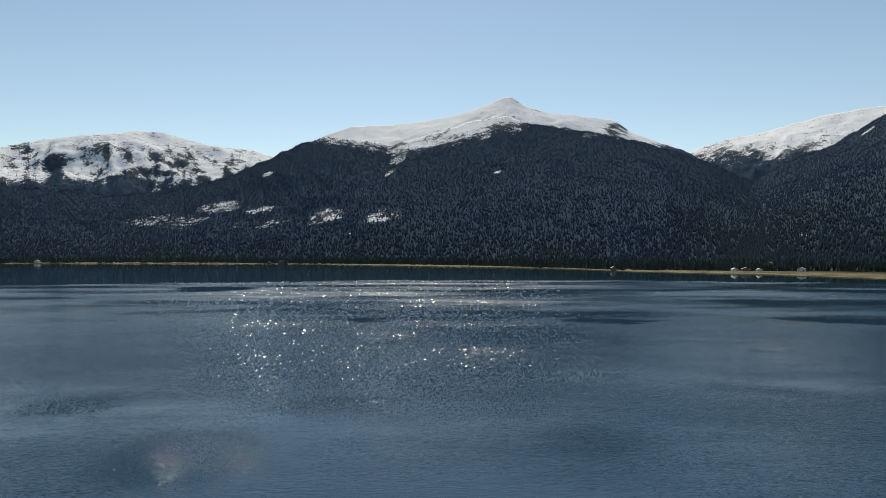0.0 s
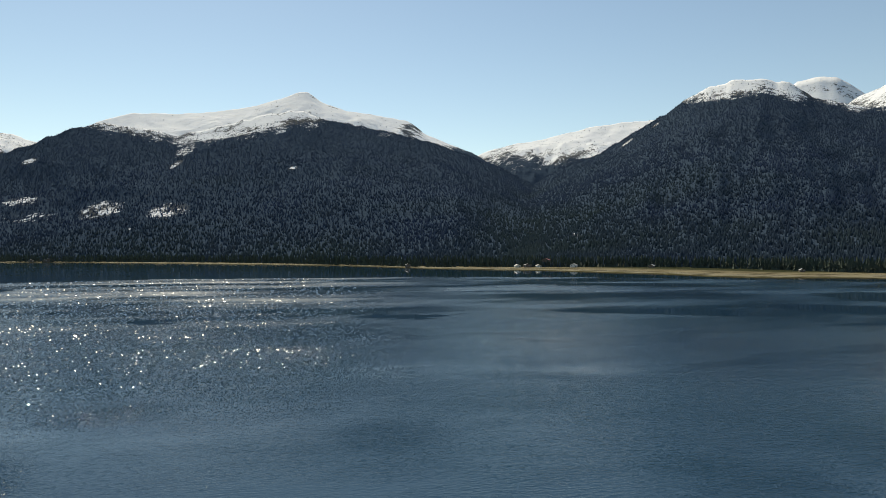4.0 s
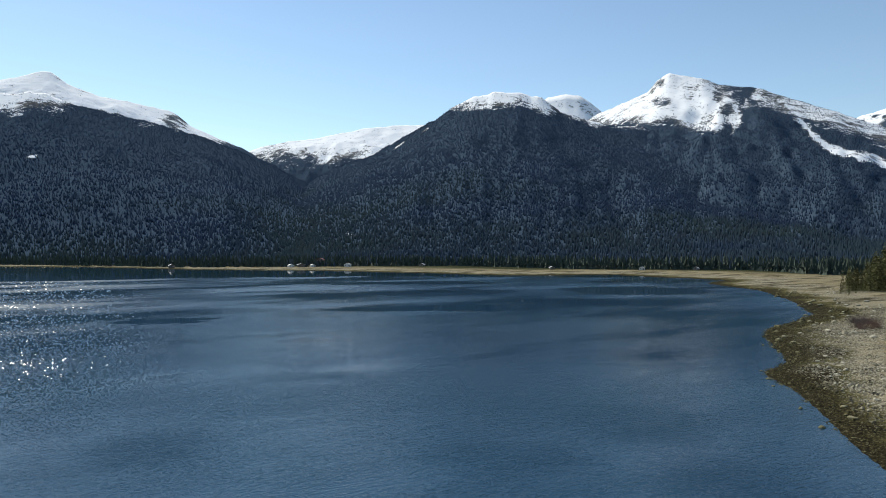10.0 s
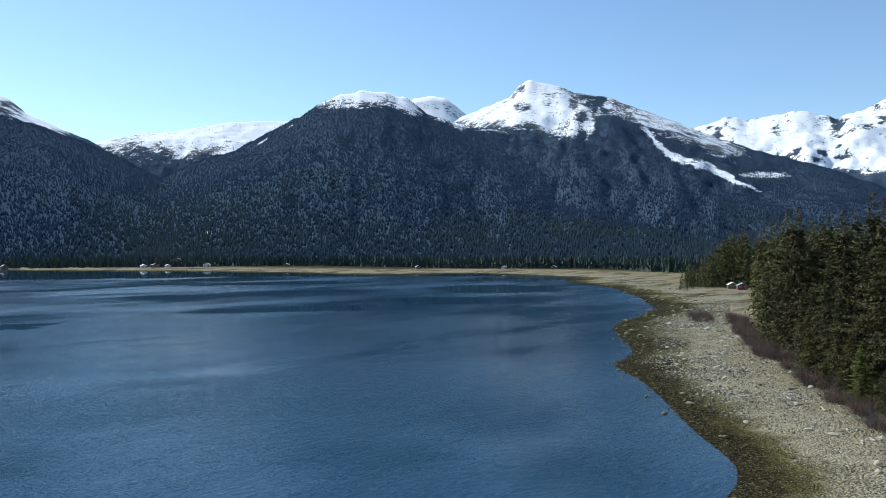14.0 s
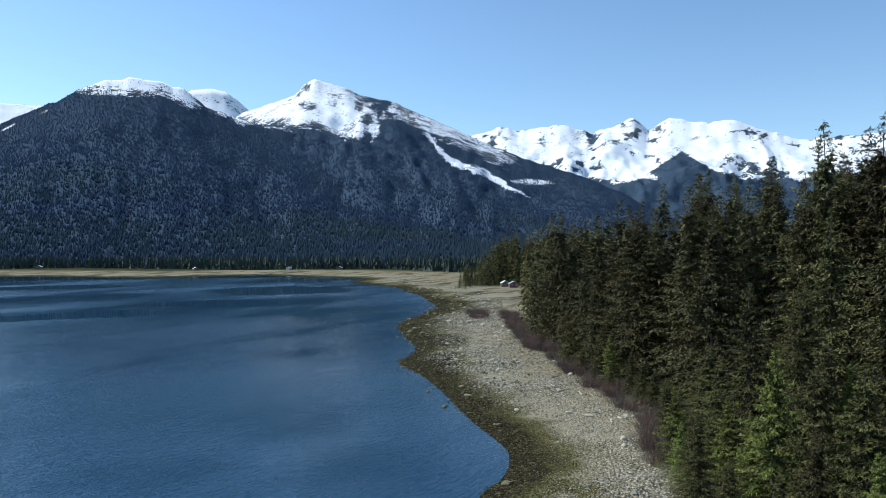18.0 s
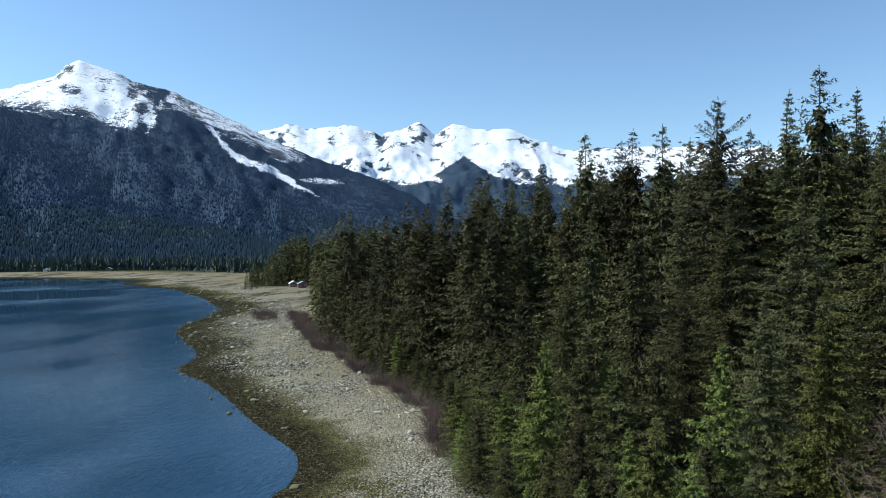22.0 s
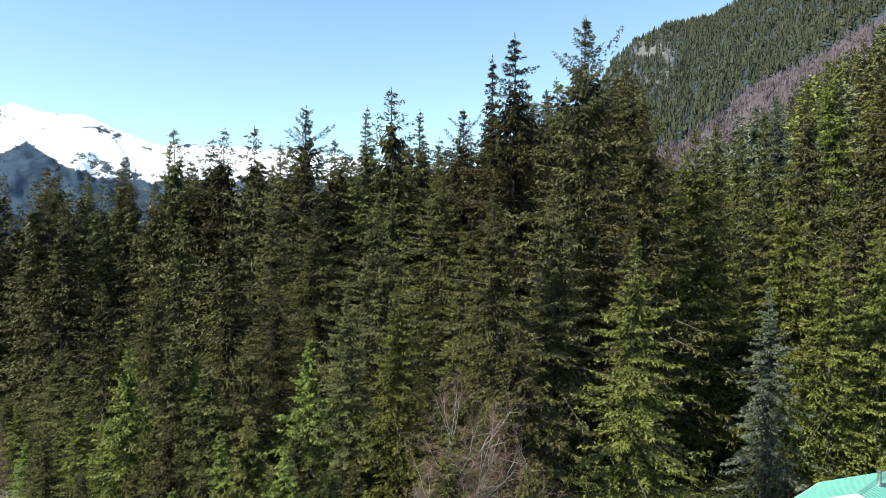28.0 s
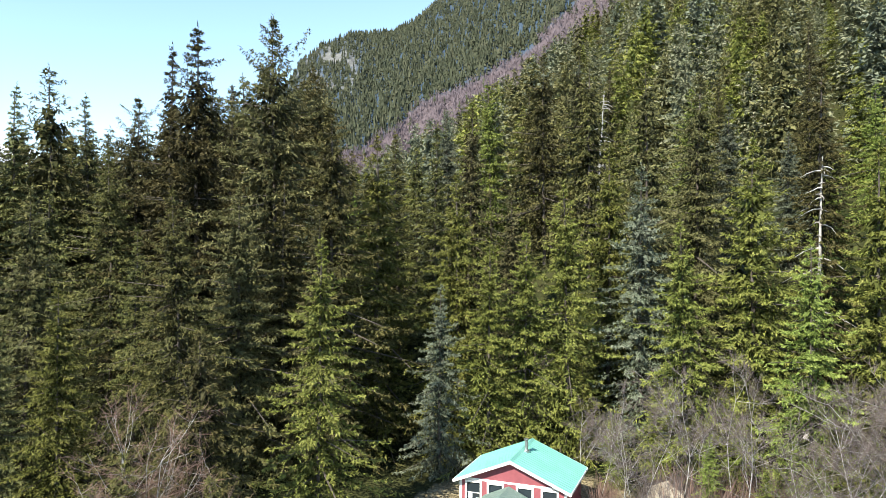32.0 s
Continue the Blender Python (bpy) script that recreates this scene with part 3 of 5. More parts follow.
def snow_main(A, E, U):
    line = profile([(-40, 9.5), (-10, 9.1), (-7, 8.6), (-3, 8.2), (0, 8.7), (4, 9.9), (8, 10.2), (12, 9.5), (16, 9)], A)
    s = 0.72 * smooth(-1.1, 0.9, E - line + fbm(A / 1.2, E, 4, 8) * 1.0)
    for a, e, wa, we, k in ((-17.6, 3.5, 2.4, 0.9, 0.42), (-9.5, 2.9, 1.9, 1.1, 0.5), (-4.8, 3.0, 2.3, 1.0, 0.45), (-21.2, 2.4, 4.5, 1.0, 0.36), (-14.0, 6.2, 0.5, 0.35, 0.7), (4.4, 6.5, 0.5, 0.14, 0.75),
                            (-14.4, 3.4, 1.8, 0.6, 0.42), (-14.5, 2.3, 4.5, 0.8, 0.34), (-4.3, 6.5, 0.4, 0.6, 0.55), (-3.6, 7.6, 0.9, 0.9, 0.42), (-6.2, 4.2, 0.15, 0.5, 0.4), (-26, 5.0, 1.0, 0.2, 0.5), (-7.4, 1.6, 1.4, 0.3, 0.3)):
        s = np.maximum(s, (k + 0.01) * blob(A, E, a, e, wa, we, 1.2))
    return s


mountain("dark forested mountain with snowy clearings across the water", [(-42, 4.6), (-32.2, 4.7), (-28, 4.5), (-25, 4.3), (-21.2, 4.7), (-17.1, 5.9), (-15.4, 6.7), (-13.7, 7.5), (-11.5, 8.7), (-9.3, 9.2), (-6.6, 9.0), (-4.3, 8.6),
          (-1.1, 9.5), (2.1, 10.5), (4.9, 11.0), (6.7, 10.4), (9.9, 9.9), (12.1, 9.4), (14.3, 9.0), (18.5, 7.7), (20.9, 6.7), (23.7, 5.3), (26, 3.5)],
         [(-42, 3000), (26, 2900)], [(-42, 2600), (-32, 2140), (-25, 1960), (-13, 1680), (5, 1240), (15, 1010), (26, 930)], 0.06, snow_main, 21, 80000, (4.5, 8), power=1.35, gully=0.06)


def snow_peak(A, E, U):
    return smooth(7.5, 9.0, E) * 0.9 - 0.35 * smooth(0.1, 0.35, fbm(A / 1.5, E / 1.2, 4, 31)) - 0.45 * blob(A, E, 13.8, 9.6, 1.4, 0.8)


mountain("smooth white snow peak behind the forested ridge", [(-14, 6), (-9.7, 9.3), (-7.5, 10.1), (-3.8, 10.3), (-1.5, 10.6), (1.7, 11.2), (4.0, 12.0), (4.8, 12.4), (5.6, 12.4), (6.7, 11.7), (8.5, 11.1), (11.6, 10.7), (13.4, 10.4), (14.1, 10.1), (14.9, 9.4), (16.8, 8.6), (18.9, 7.8), (22, 6)],
         [(-14, 4500), (22, 4500)], [(-14, 3060), (22, 3060)], 0.06, snow_peak, 31, 3000, (5, 7), gully=0.08, power=0.4, wiggle=0.03)


def snow_pass(A, E, U):
    return 0.85 * smooth(5.4, 8.9, E + fbm(A / 1.1, E / 0.9, 5, 41) * 2.2)


mountain("distant snowfield above the valley", [(14, 5), (18, 7.0), (20, 7.9), (21.8, 8.4), (25, 8.9), (28.1, 9.6), (30.7, 9.9), (33, 10), (38, 9)],
         [(14, 4750), (38, 4750)], [(14, 3000), (38, 3000)], 0.08, snow_pass, 41, 16000, (6, 9), gully=0.1, power=0.6, wiggle=0.04)


def snow_dome(A, E, U):
    line = profile([(20, 12), (33, 11.2), (37, 11.4), (41, 11.5), (44, 10.6), (47, 9.7), (52, 9.3), (56, 8.6)], A)
    s = 0.82 * smooth(-0.9, 0.8, E - line + fbm(A / 1.2, E, 4, 8) * 0.9)
    s = np.maximum(s, 0.75 * blob(A, E, 31.2, 8.4, 0.18, 0.5, 1.3))
    s = np.maximum(s, 0.7 * blob(A, E, 33.3, 9.6, 0.2, 0.35, 1.3))
    s = np.maximum(s, 0.6 * blob(A, E, 22.7, 1.7, 0.2, 0.5))
    return np.maximum(s, 0.5 * blob(A, E, 27.2, 1.2, 0.45, 0.35, -1.2))


mountain("dark forested dome mountain with a snow cap", [(20, 2.0), (22.7, 4.2), (24.1, 5.4), (26.3, 6.7), (29, 7.5), (31.2, 8.9), (33.7, 10.2), (35.8, 11.5), (37.4, 12.2), (39, 12.5), (41, 12.5), (42.8, 11.9), (44.3, 10.8),
          (47, 9.9), (50.4, 9.4), (54, 8.4), (58, 7.0), (64, 5.0), (70, 3.0), (76, 1.5)],
         [(20, 2700), (76, 2600)], [(20, 960), (35, 960), (58, 830), (76, 900)], 0.05, snow_dome, 51, 80000, (4.5, 8), power=1.35, gully=0.05)


def snow_grey(A, E, U):
    return 0.9 + A * 0


mountain("pale distant snow summit", [(41, 9), (43.1, 12.0), (44.4, 12.2), (45.7, 12.1), (47.2, 11.0), (49, 9)], [(41, 4800), (49, 4800)], [(41, 2700), (49, 2700)], 0.02, snow_grey, 61, rows=40, wiggle=0.03)


def snow_pyramid(A, E, U):
    line = profile([(44, 9.6), (50.3, 9.1), (52.6, 9.2), (54.1, 8.5), (55.8, 8.0), (57.2, 8.4), (58.6, 9.7), (60, 10.4), (63, 9.6), (66, 8.4), (70, 7.5), (80, 7)], A)
    s = 0.95 * smooth(-0.7, 1.4, E - line + fbm(A / 1.0, E * 1.2, 4, 71) * 0.9)
    s = s - 0.4 * blob(A, E, 52.0, 11.3, 0.9, 0.6) - 0.3 * blob(A, E, 51.9, 12.7, 0.4, 0.5)
    s = s - 0.45 * smooth(53, 58, A) * smooth(0.0, 0.22, fbm(A / 0.7, E / 0.7, 4, 72) + 0.12) - 0.2
    path = profile([(60.8, 10.5), (62.4, 8.1), (63.6, 7.0), (66.0, 6.3), (68.6, 4.8), (70.1, 4.2)], A)
    wide = profile([(60.6, 0.0), (61, 0.45), (62.4, 0.5), (63.6, 0.35), (66, 0.5), (68, 0.4), (70.1, 0.05)], A)
    s = np.maximum(s, 0.72 * (1 - smooth(0.4, 1.1, np.abs(E - path + fbm(A / 0.6, E / 0.6, 4, 75) * 0.7) / np.maximum(wide, 0.01))) * (A > 60.6) * (A < 70.1))
    s = np.maximum(s, 0.6 * blob(A, E, 70.2, 5.4, 2.4, 0.42, -2.0))
    crest = profile([(58, 11.9), (60.8, 10.9), (63.3, 9.9), (66.2, 8.6), (68.6, 7.6), (70.3, 7.0)], A)
    s = np.maximum(s, 0.6 * smooth(2.1, 0.5, crest - E) * smooth(57, 60, A) * (1 - smooth(67, 71, A)))
    return s


mountain("steep snow-covered pyramid mountain with avalanche tracks", [(40, 3), (44, 8.5), (47.1, 10.6), (49, 11.3), (51, 12.1), (51.7, 12.9), (52.6, 13.4), (53.2, 13.2), (54.8, 12.8), (56.1, 12.3), (59.1, 11.7), (60.8, 10.9), (63.3, 9.9), (66.2, 8.6), (68.6, 7.6), (70.3, 7.0), (74, 5.8), (77.6, 4.2), (82, 2), (88, 1)],
         [(40, 3700), (88, 3300)], [(40, 1100), (60, 900), (88, 1100)], 0.08, snow_pyramid, 71, 65000, (4.5, 8), gully=0.055, power=1.45, wiggle=0.05)


def snow_range(A, E, U):
    s = smooth(4.5, 6.0, E + fbm(A / 1.5, E, 4, 81) * 1.2)
    s = s - 0.55 * smooth(0.03, 0.17, fbm(A / 0.55 + E * 0.7, E / 0.4, 5, 82)) * smooth(-0.12, 0.1, fbm(A / 3, E / 2, 3, 83)) - 0.06
    s = s - 0.25 * smooth(0.62, 0.8, ridged(A / 1.6 - E * 0.5, E / 2.4, 4, 84)) * smooth(6, 8, E)
    ridge = profile([(74, 3), (75.3, 4.4), (77.6, 5.0), (80.7, 7.0), (81.6, 7.6), (83.7, 6.2), (87, 4.6), (90, 3)], A)
    s = s - 0.85 * smooth(-0.1, 0.3, ridge - E) * (1 - blob(A, E, 79.4, 5.5, 1.0, 0.6))
    return s


mountain("bright jagged snow range beyond the forest", [(60, 7), (64, 8.6), (65.7, 9.2), (67.6, 9.9), (69.4, 9.4), (72.2, 10.0), (74.9, 9.1), (76.5, 9.6), (78.0, 10.3), (79.1, 9.2), (80.7, 10.1), (82.8, 9.6), (85.4, 9.7), (87.8, 8.6), (89.8, 7.9), (93.6, 8.0), (99.3, 7.9), (104, 7.6), (112, 6), (128, 3)],
         [(60, 4700), (128, 4700)], [(60, 2600), (128, 2600)], 0.16, snow_range, 81, 18000, (6, 9), gully=0.22, wiggle=0.1)


def snow_none(A, E, U):
    return A * 0.0


def spur_rock(A, E, U):
    return 1.0 * blob(A, E, 127.6, 14.2, 4.2, 3.2) * smooth(-0.06, 0.1, fbm(A / 0.4, E / 0.6, 4, 95)) + 0.3 * blob(A, E, 129, 15.5, 3, 2)


def spur_brush(A, E, U):
    low = profile([(128, 6.5), (131.3, 7.5), (135.4, 11.0), (140.2, 13.0), (144.7, 15.3), (147.1, 17.6), (152, 22)], A)
    return smooth(-3.5, -2.5, E - low) * (1 - smooth(0.4, 1.1, E - low + fbm(A / 2, E / 2, 3, 97)))


mountain("steep wooded hillside with a grey cliff and bare brush", [(116, 3), (121, 6), (123.6, 10), (124.5, 12.6), (125.8, 14.6), (127.4, 16.0), (129.8, 16.9), (132, 17.1), (133.4, 17.2), (135.3, 18.2), (137, 19.6), (142, 23), (150, 27), (170, 29), (192, 27)],
         [(116, 760), (150, 820), (192, 900)], [(116, 300), (150, 330), (192, 380)], 0.05, snow_none, 91, 50000, (5.5, 9.5), rock=spur_rock, brush=spur_brush, power=1.2, gully=0.06, rows=110)

# ---- far woods: one cone of drooping tiers a tree ----
rng = np.random.default_rng(5)
n = 12000  # the flat wooded shore beyond the tide flats
sa, sr = rng.uniform(-34, 78, n), rng.uniform(0, 1, n)
base = profile([(-34, 2120), (-25, 1920), (-13, 1640), (5, 1210), (15, 965), (24, 935), (35, 930), (46, 800), (58, 810), (63, 690), (78, 700)], sa)
sr = base + sr ** 1.3 * 420
fx, fy = polar(sa, sr)
spots = np.stack([fx, fy, np.full(n, 1.5), rng.uniform(8, 17, n)], -1)
SHORE_TREES.append(spots)


def cones(spots, sides=3, tiers=((0.0, 0.62, 1.0), (0.38, 1.0, 0.72)), slim=0.17, seed=1, sag=0.05, star=0.0):
    """Every tree of a far wood, each of stacked ragged cones."""
    g = np.random.default_rng(seed)
    m = len(spots)
    x, y, z, h = spots.T
    wide = h * slim * g.uniform(0.75, 1.3, m)
    V, F, start = [], [], 0
    for lo, hi, w in tiers:
        ang = (np.arange(sides) / sides * 2 * math.pi)[None, :] + g.uniform(0, 6.28, (m, 1)) + g.uniform(-0.3, 0.3, (m, sides))
        rad = wide[:, None] * w * g.uniform(0.6, 1.3, (m, sides)) * (1 + star * np.where(np.arange(sides) % 2 == 0, 1, -1))[None, :]
        low = z[:, None] + h[:, None] * (lo + g.uniform(-sag, sag, (m, sides)))
        ring = np.stack([x[:, None] + rad * np.cos(ang), y[:, None] + rad * np.sin(ang), low], -1)
        tip = np.stack([x + g.uniform(-0.02, 0.02, m) * h, y + g.uniform(-0.02, 0.02, m) * h, z + h * hi], -1)[:, None, :]
        V.append(np.concatenate([ring, tip], 1).reshape(-1, 3))
        k = np.arange(sides)
        tri = np.stack([k, (k + 1) % sides, np.full(sides, sides)], -1)
        F.append((tri[None] + (np.arange(m) * (sides + 1))[:, None, None]).reshape(-1, 3) + start)
        start += m * (sides + 1)
    return np.concatenate(V), np.concatenate(F)


def tree_tones(V, ring, tiers):
    """One tone for all points of a tree, for woods of stacked cones."""
    m = len(V) // (ring * tiers)
    return np.tile(np.repeat(np.random.default_rng(4).uniform(0.15, 0.95, m), ring), tiers)


TIERS = ((0.03, 0.4, 1.0), (0.2, 0.58, 0.85), (0.38, 0.78, 0.66), (0.58, 1.0, 0.42))
V, F = cones(np.concatenate(SPUR_TREES), 6, TIERS[:1] + TIERS[2:], 0.2, 2, 0.07, 0.45)
hill_wood = new("hill_woods", mesh_of("hill_woods", V, F, M_HILL, attrs={"tip": tree_tones(V, 7, 3)}))
tagged(hill_wood, "dark conifers on the steep hillside behind the wood", "forest", kind="stuff")
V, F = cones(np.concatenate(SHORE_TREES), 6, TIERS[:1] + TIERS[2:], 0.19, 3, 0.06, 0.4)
shore_wood = new("shore_woods", mesh_of("shore_woods", V, F, M_SHORE_TREES, attrs={"tip": tree_tones(V, 7, 3)}))
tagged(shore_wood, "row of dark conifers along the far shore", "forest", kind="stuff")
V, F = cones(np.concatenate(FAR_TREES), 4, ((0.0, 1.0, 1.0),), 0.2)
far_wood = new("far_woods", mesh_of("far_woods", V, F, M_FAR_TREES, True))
tagged(far_wood, "dense dark conifer forest on the mountain slopes", "forest", kind="stuff")


# ---- conifers ----
def tube(path, radii, sides=6):
    """Vertices and quads of a tapering round stem along a path."""
    path, radii = np.asarray(path, float), np.asarray(radii, float)
    t = np.gradient(path, axis=0)
    t /= np.linalg.norm(t, axis=1)[:, None] + 1e-9
    ref = np.where(np.abs(t[:, 2:3]) > 0.9, [[1.0, 0, 0]], [[0, 0, 1.0]])
    a = np.cross(t, ref)
    a /= np.linalg.norm(a, axis=1)[:, None] + 1e-9
    b = np.cross(t, a)
    ang = np.arange(sides) / sides * 2 * math.pi
    v = path[:, None] + radii[:, None, None] * (np.cos(ang)[None, :, None] * a[:, None] + np.sin(ang)[None, :, None] * b[:, None])
    return v.reshape(-1, 3), grid_faces(len(path), sides, True)


def joined(pieces):
    V, F, k = [], [], 0
    for v, f in pieces:
        V.append(v)
        F.append(f + k)
        k += len(v)
    return np.concatenate(V), np.concatenate(F)


def sprays(h, radius, g, boughs, branchlets, tufts, tuft=0.35, bare=0.12, ragged=0.3, droop=0.25, crown=0.8, thin_top=0.0, open_top=0.0, plump=0.19, core=0):
    """Boughs of a conifer: each carries side twigs with short fuzzy tufts. Returns tufts, their painted tone from
    shaded stem to lit tip, and the bough lines.
    """
    u = np.clip(np.linspace(0, 1, boughs) + g.uniform(-0.01, 0.01, boughs), 0, 1)
    zb = h * (bare + (0.985 - bare) * u)
    gap = h * 0.034 * (1.2 - 0.65 * u)
    zb = np.where(u < 0.9, np.round(zb / gap) * gap + g.normal(0, 0.2, boughs) * gap, zb)
    turn = np.arange(boughs) * 2.39996 + g.uniform(-0.5, 0.5, boughs)
    lump = 1 + ragged * (vnoise(zb / 2.4, turn / 2.1, int(g.integers(1000))) * 2 - 1)
    taper = 0.9 + 0.1 * smooth(0, 0.16, 1 - u) if not open_top else 1.0
    L = (radius * (1 - u) ** crown * np.minimum(1, 0.6 + 2.2 * u) * taper + 0.007 * h) * lump * g.uniform(0.55, 1.2, boughs)
    L = np.where(g.uniform(0, 1, boughs) < 0.08, L * 0.45, L)
    if thin_top:
        L = np.where(u > 0.72, L * (1 - thin_top * g.uniform(0, 1, boughs)), L)
    if open_top:  # a few long upswept arms round a bare leader
        L = np.where((u > 1 - open_top) & (g.uniform(0, 1, boughs) < 0.6), L * 0.3, L)
    d = np.stack([np.cos(turn), np.sin(turn), np.zeros(boughs)], -1)
    side = np.stack([-np.sin(turn), np.cos(turn), np.zeros(boughs)], -1)
    lift = (0.5 * u ** 1.5 - droop * (1 - u) + g.normal(0, 0.07, boughs)) * L + (0.5 * L * (u > 1 - open_top) if open_top else 0)
    sag = droop * L * g.uniform(0.5, 1.4, boughs)
    shape = (boughs, branchlets)
    t = (np.arange(branchlets) + g.uniform(0, 1, shape)) / branchlets
    t = 0.1 + 0.9 * t ** 0.85
    sign = np.where(np.arange(branchlets) % 2 == 0, 1.0, -1.0)[None, :] * g.uniform(0.5, 1.1, shape)
    foot = d[:, None] * (L[:, None] * t)[..., None]
    foot[..., 2] = zb[:, None] + lift[:, None] * t - sag[:, None] * (t * t - 0.75 * t ** 4)
    way = d[:, None] * g.uniform(0.5, 1.0, shape)[..., None] + side[:, None] * (sign * (1.15 - 0.7 * t))[..., None]
    way[..., 2] += g.normal(-0.12, 0.09, shape) + 0.25 * u[:, None]
    long = (0.36 * L[:, None] * (1.1 - t) * np.minimum(1, t * 2.5) + 0.5 * tuft) * g.uniform(0.6, 1.2, shape)
    q = (np.arange(tufts) + g.uniform(0, 1, (*shape, tufts))) / tufts
    P = foot[:, :, None] + way[:, :, None] * (long[..., None] * q)[..., None]
    P[..., 2] -= 0.22 * long[..., None] * q * q
    P += g.normal(0, 0.16 * tuft, P.shape)
    D = way[:, :, None] * g.uniform(0.4, 1.0, q.shape)[..., None] + g.normal(0, 0.42, P.shape)
    D[..., 2] -= 0.22
    D /= np.linalg.norm(D, axis=-1, keepdims=True)
    W = np.cross(D, g.normal(0, 0.5, P.shape) + [0, 0, 1.0])
    W /= np.linalg.norm(W, axis=-1, keepdims=True) + 1e-9
    size = (tuft * g.uniform(0.55, 1.4, q.shape) * (0.62 + 0.38 * np.minimum(1, 2 * (1 - u)))[:, None, None])[..., None]
    # short boughs carry fewer tufts
    few = np.clip(2.6 * L / (radius + 0.01), 0.34, 1)[:, None, None]
    keep = (g.uniform(0, 1, q.shape) < few).ravel()
    V = np.stack([P + W * size * plump, P + D * size, P - W * size * plump], -2).reshape(-1, 3, 3)[keep].reshape(-1, 3)
    lit_tone = np.repeat(np.clip(0.65 * t[..., None] + 0.5 * q - 0.05, 0, 1).ravel()[keep], 3)
    if core:  # dead twigs and old foliage hanging close to the stem, in the painted shade tone
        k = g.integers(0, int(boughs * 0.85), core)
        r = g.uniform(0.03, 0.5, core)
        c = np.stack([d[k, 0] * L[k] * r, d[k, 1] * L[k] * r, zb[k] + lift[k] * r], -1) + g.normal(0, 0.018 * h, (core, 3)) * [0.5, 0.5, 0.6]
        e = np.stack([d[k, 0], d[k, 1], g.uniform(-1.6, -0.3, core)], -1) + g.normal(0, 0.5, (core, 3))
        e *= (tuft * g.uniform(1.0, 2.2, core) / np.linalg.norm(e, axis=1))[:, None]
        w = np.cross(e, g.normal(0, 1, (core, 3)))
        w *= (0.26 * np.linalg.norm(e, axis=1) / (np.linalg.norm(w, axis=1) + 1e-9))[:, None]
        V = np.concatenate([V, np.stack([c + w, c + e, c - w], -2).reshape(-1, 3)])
        lit_tone = np.concatenate([lit_tone, np.repeat(r * 0.4, 3)])
    return V, np.arange(len(V)).reshape(-1, 3), lit_tone, (zb, d, L, lift, sag)


def leader(h, g, n=16):
    """The upright tufts at the tip."""
    z = h * np.linspace(0.93, 1.0, n)
    a = g.uniform(0, 6.28, n)
    s = h * 0.011
    P = np.stack([z * 0, z * 0, z], -1)
    D = np.stack([np.cos(a) * 0.6, np.sin(a) * 0.6, np.full(n, 0.8)], -1) * s
    W = np.stack([-np.sin(a), np.cos(a), a * 0], -1) * s * 0.14
    V = np.stack([P + W, P + D, P - W], -2).reshape(-1, 3)
    return V, np.arange(len(V)).reshape(-1, 3)


def conifer_meshes(name, h, radius, seed, boughs, twigs, needles, limbs=True, **shape):
    g = np.random.default_rng(seed)
    V, F, lit_tone, (zb, d, L, lift, sag) = sprays(h, radius, g, boughs, *twigs, **shape)
    crown = joined([(V, F), leader(h, g)])
    lit_tone = np.concatenate([lit_tone, np.full(len(crown[0]) - len(lit_tone), 0.7)])
    zs = np.linspace(-0.5, h * 0.97, 9)
    wob = np.stack([fbm(zs / 9, zs * 0 + seed, 2, seed), fbm(zs / 9, zs * 0 + seed + 5, 2, seed), zs * 0], -1) * h * 0.012
    wob[0] = 0
    trunk, arms = [tube(np.stack([zs * 0, zs * 0, zs], -1) + wob, h * 0.0078 * (1 - np.clip(zs / h, 0, 1)) ** 0.8 + 0.02, 7)], []
    if limbs:
        for i in range(0, boughs, 3):
            t = np.linspace(0, 0.85, 3)
            p = np.stack([d[i, 0] * L[i] * t, d[i, 1] * L[i] * t, zb[i] + lift[i] * t - sag[i] * (t * t - 0.75 * t ** 4)], -1)
            arms.append(tube(p, (0.012 * L[i] + 0.012) * (1.1 - t), 3))
    return mesh_of(name + "_crown", *crown, needles, attrs={"tip": lit_tone}), mesh_of(name + "_trunk", *joined(trunk), M_BARK, True), mesh_of(name + "_limbs", *joined(arms), M_BARK, True) if arms else None


def conifer(kind, meshes, label, at, size, spin, group="", lean=(0.0, 0.0)):
    """One tree of its own: an empty at the foot, with trunk and crown."""
    root = new(kind)
    root.matrix_world = Matrix.LocRotScale(at, Euler((lean[0], lean[1], spin)), (size, size, size))
    for part_name, me in zip(("crown", "trunk", "branchwork"), meshes):
        o = new(part_name, me)
        o.parent = root
        if part_name != "trunk":
            tagged(o, kind="stuff")
    return tagged(root, label, "tree", group)


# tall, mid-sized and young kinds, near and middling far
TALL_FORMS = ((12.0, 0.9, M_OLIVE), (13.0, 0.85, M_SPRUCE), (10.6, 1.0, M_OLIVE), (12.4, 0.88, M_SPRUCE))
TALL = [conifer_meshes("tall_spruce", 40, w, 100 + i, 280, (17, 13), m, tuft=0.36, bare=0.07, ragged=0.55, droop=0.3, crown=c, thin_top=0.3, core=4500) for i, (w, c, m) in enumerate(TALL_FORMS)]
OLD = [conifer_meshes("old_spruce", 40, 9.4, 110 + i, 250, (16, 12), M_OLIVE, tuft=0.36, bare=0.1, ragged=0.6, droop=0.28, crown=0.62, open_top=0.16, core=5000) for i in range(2)]
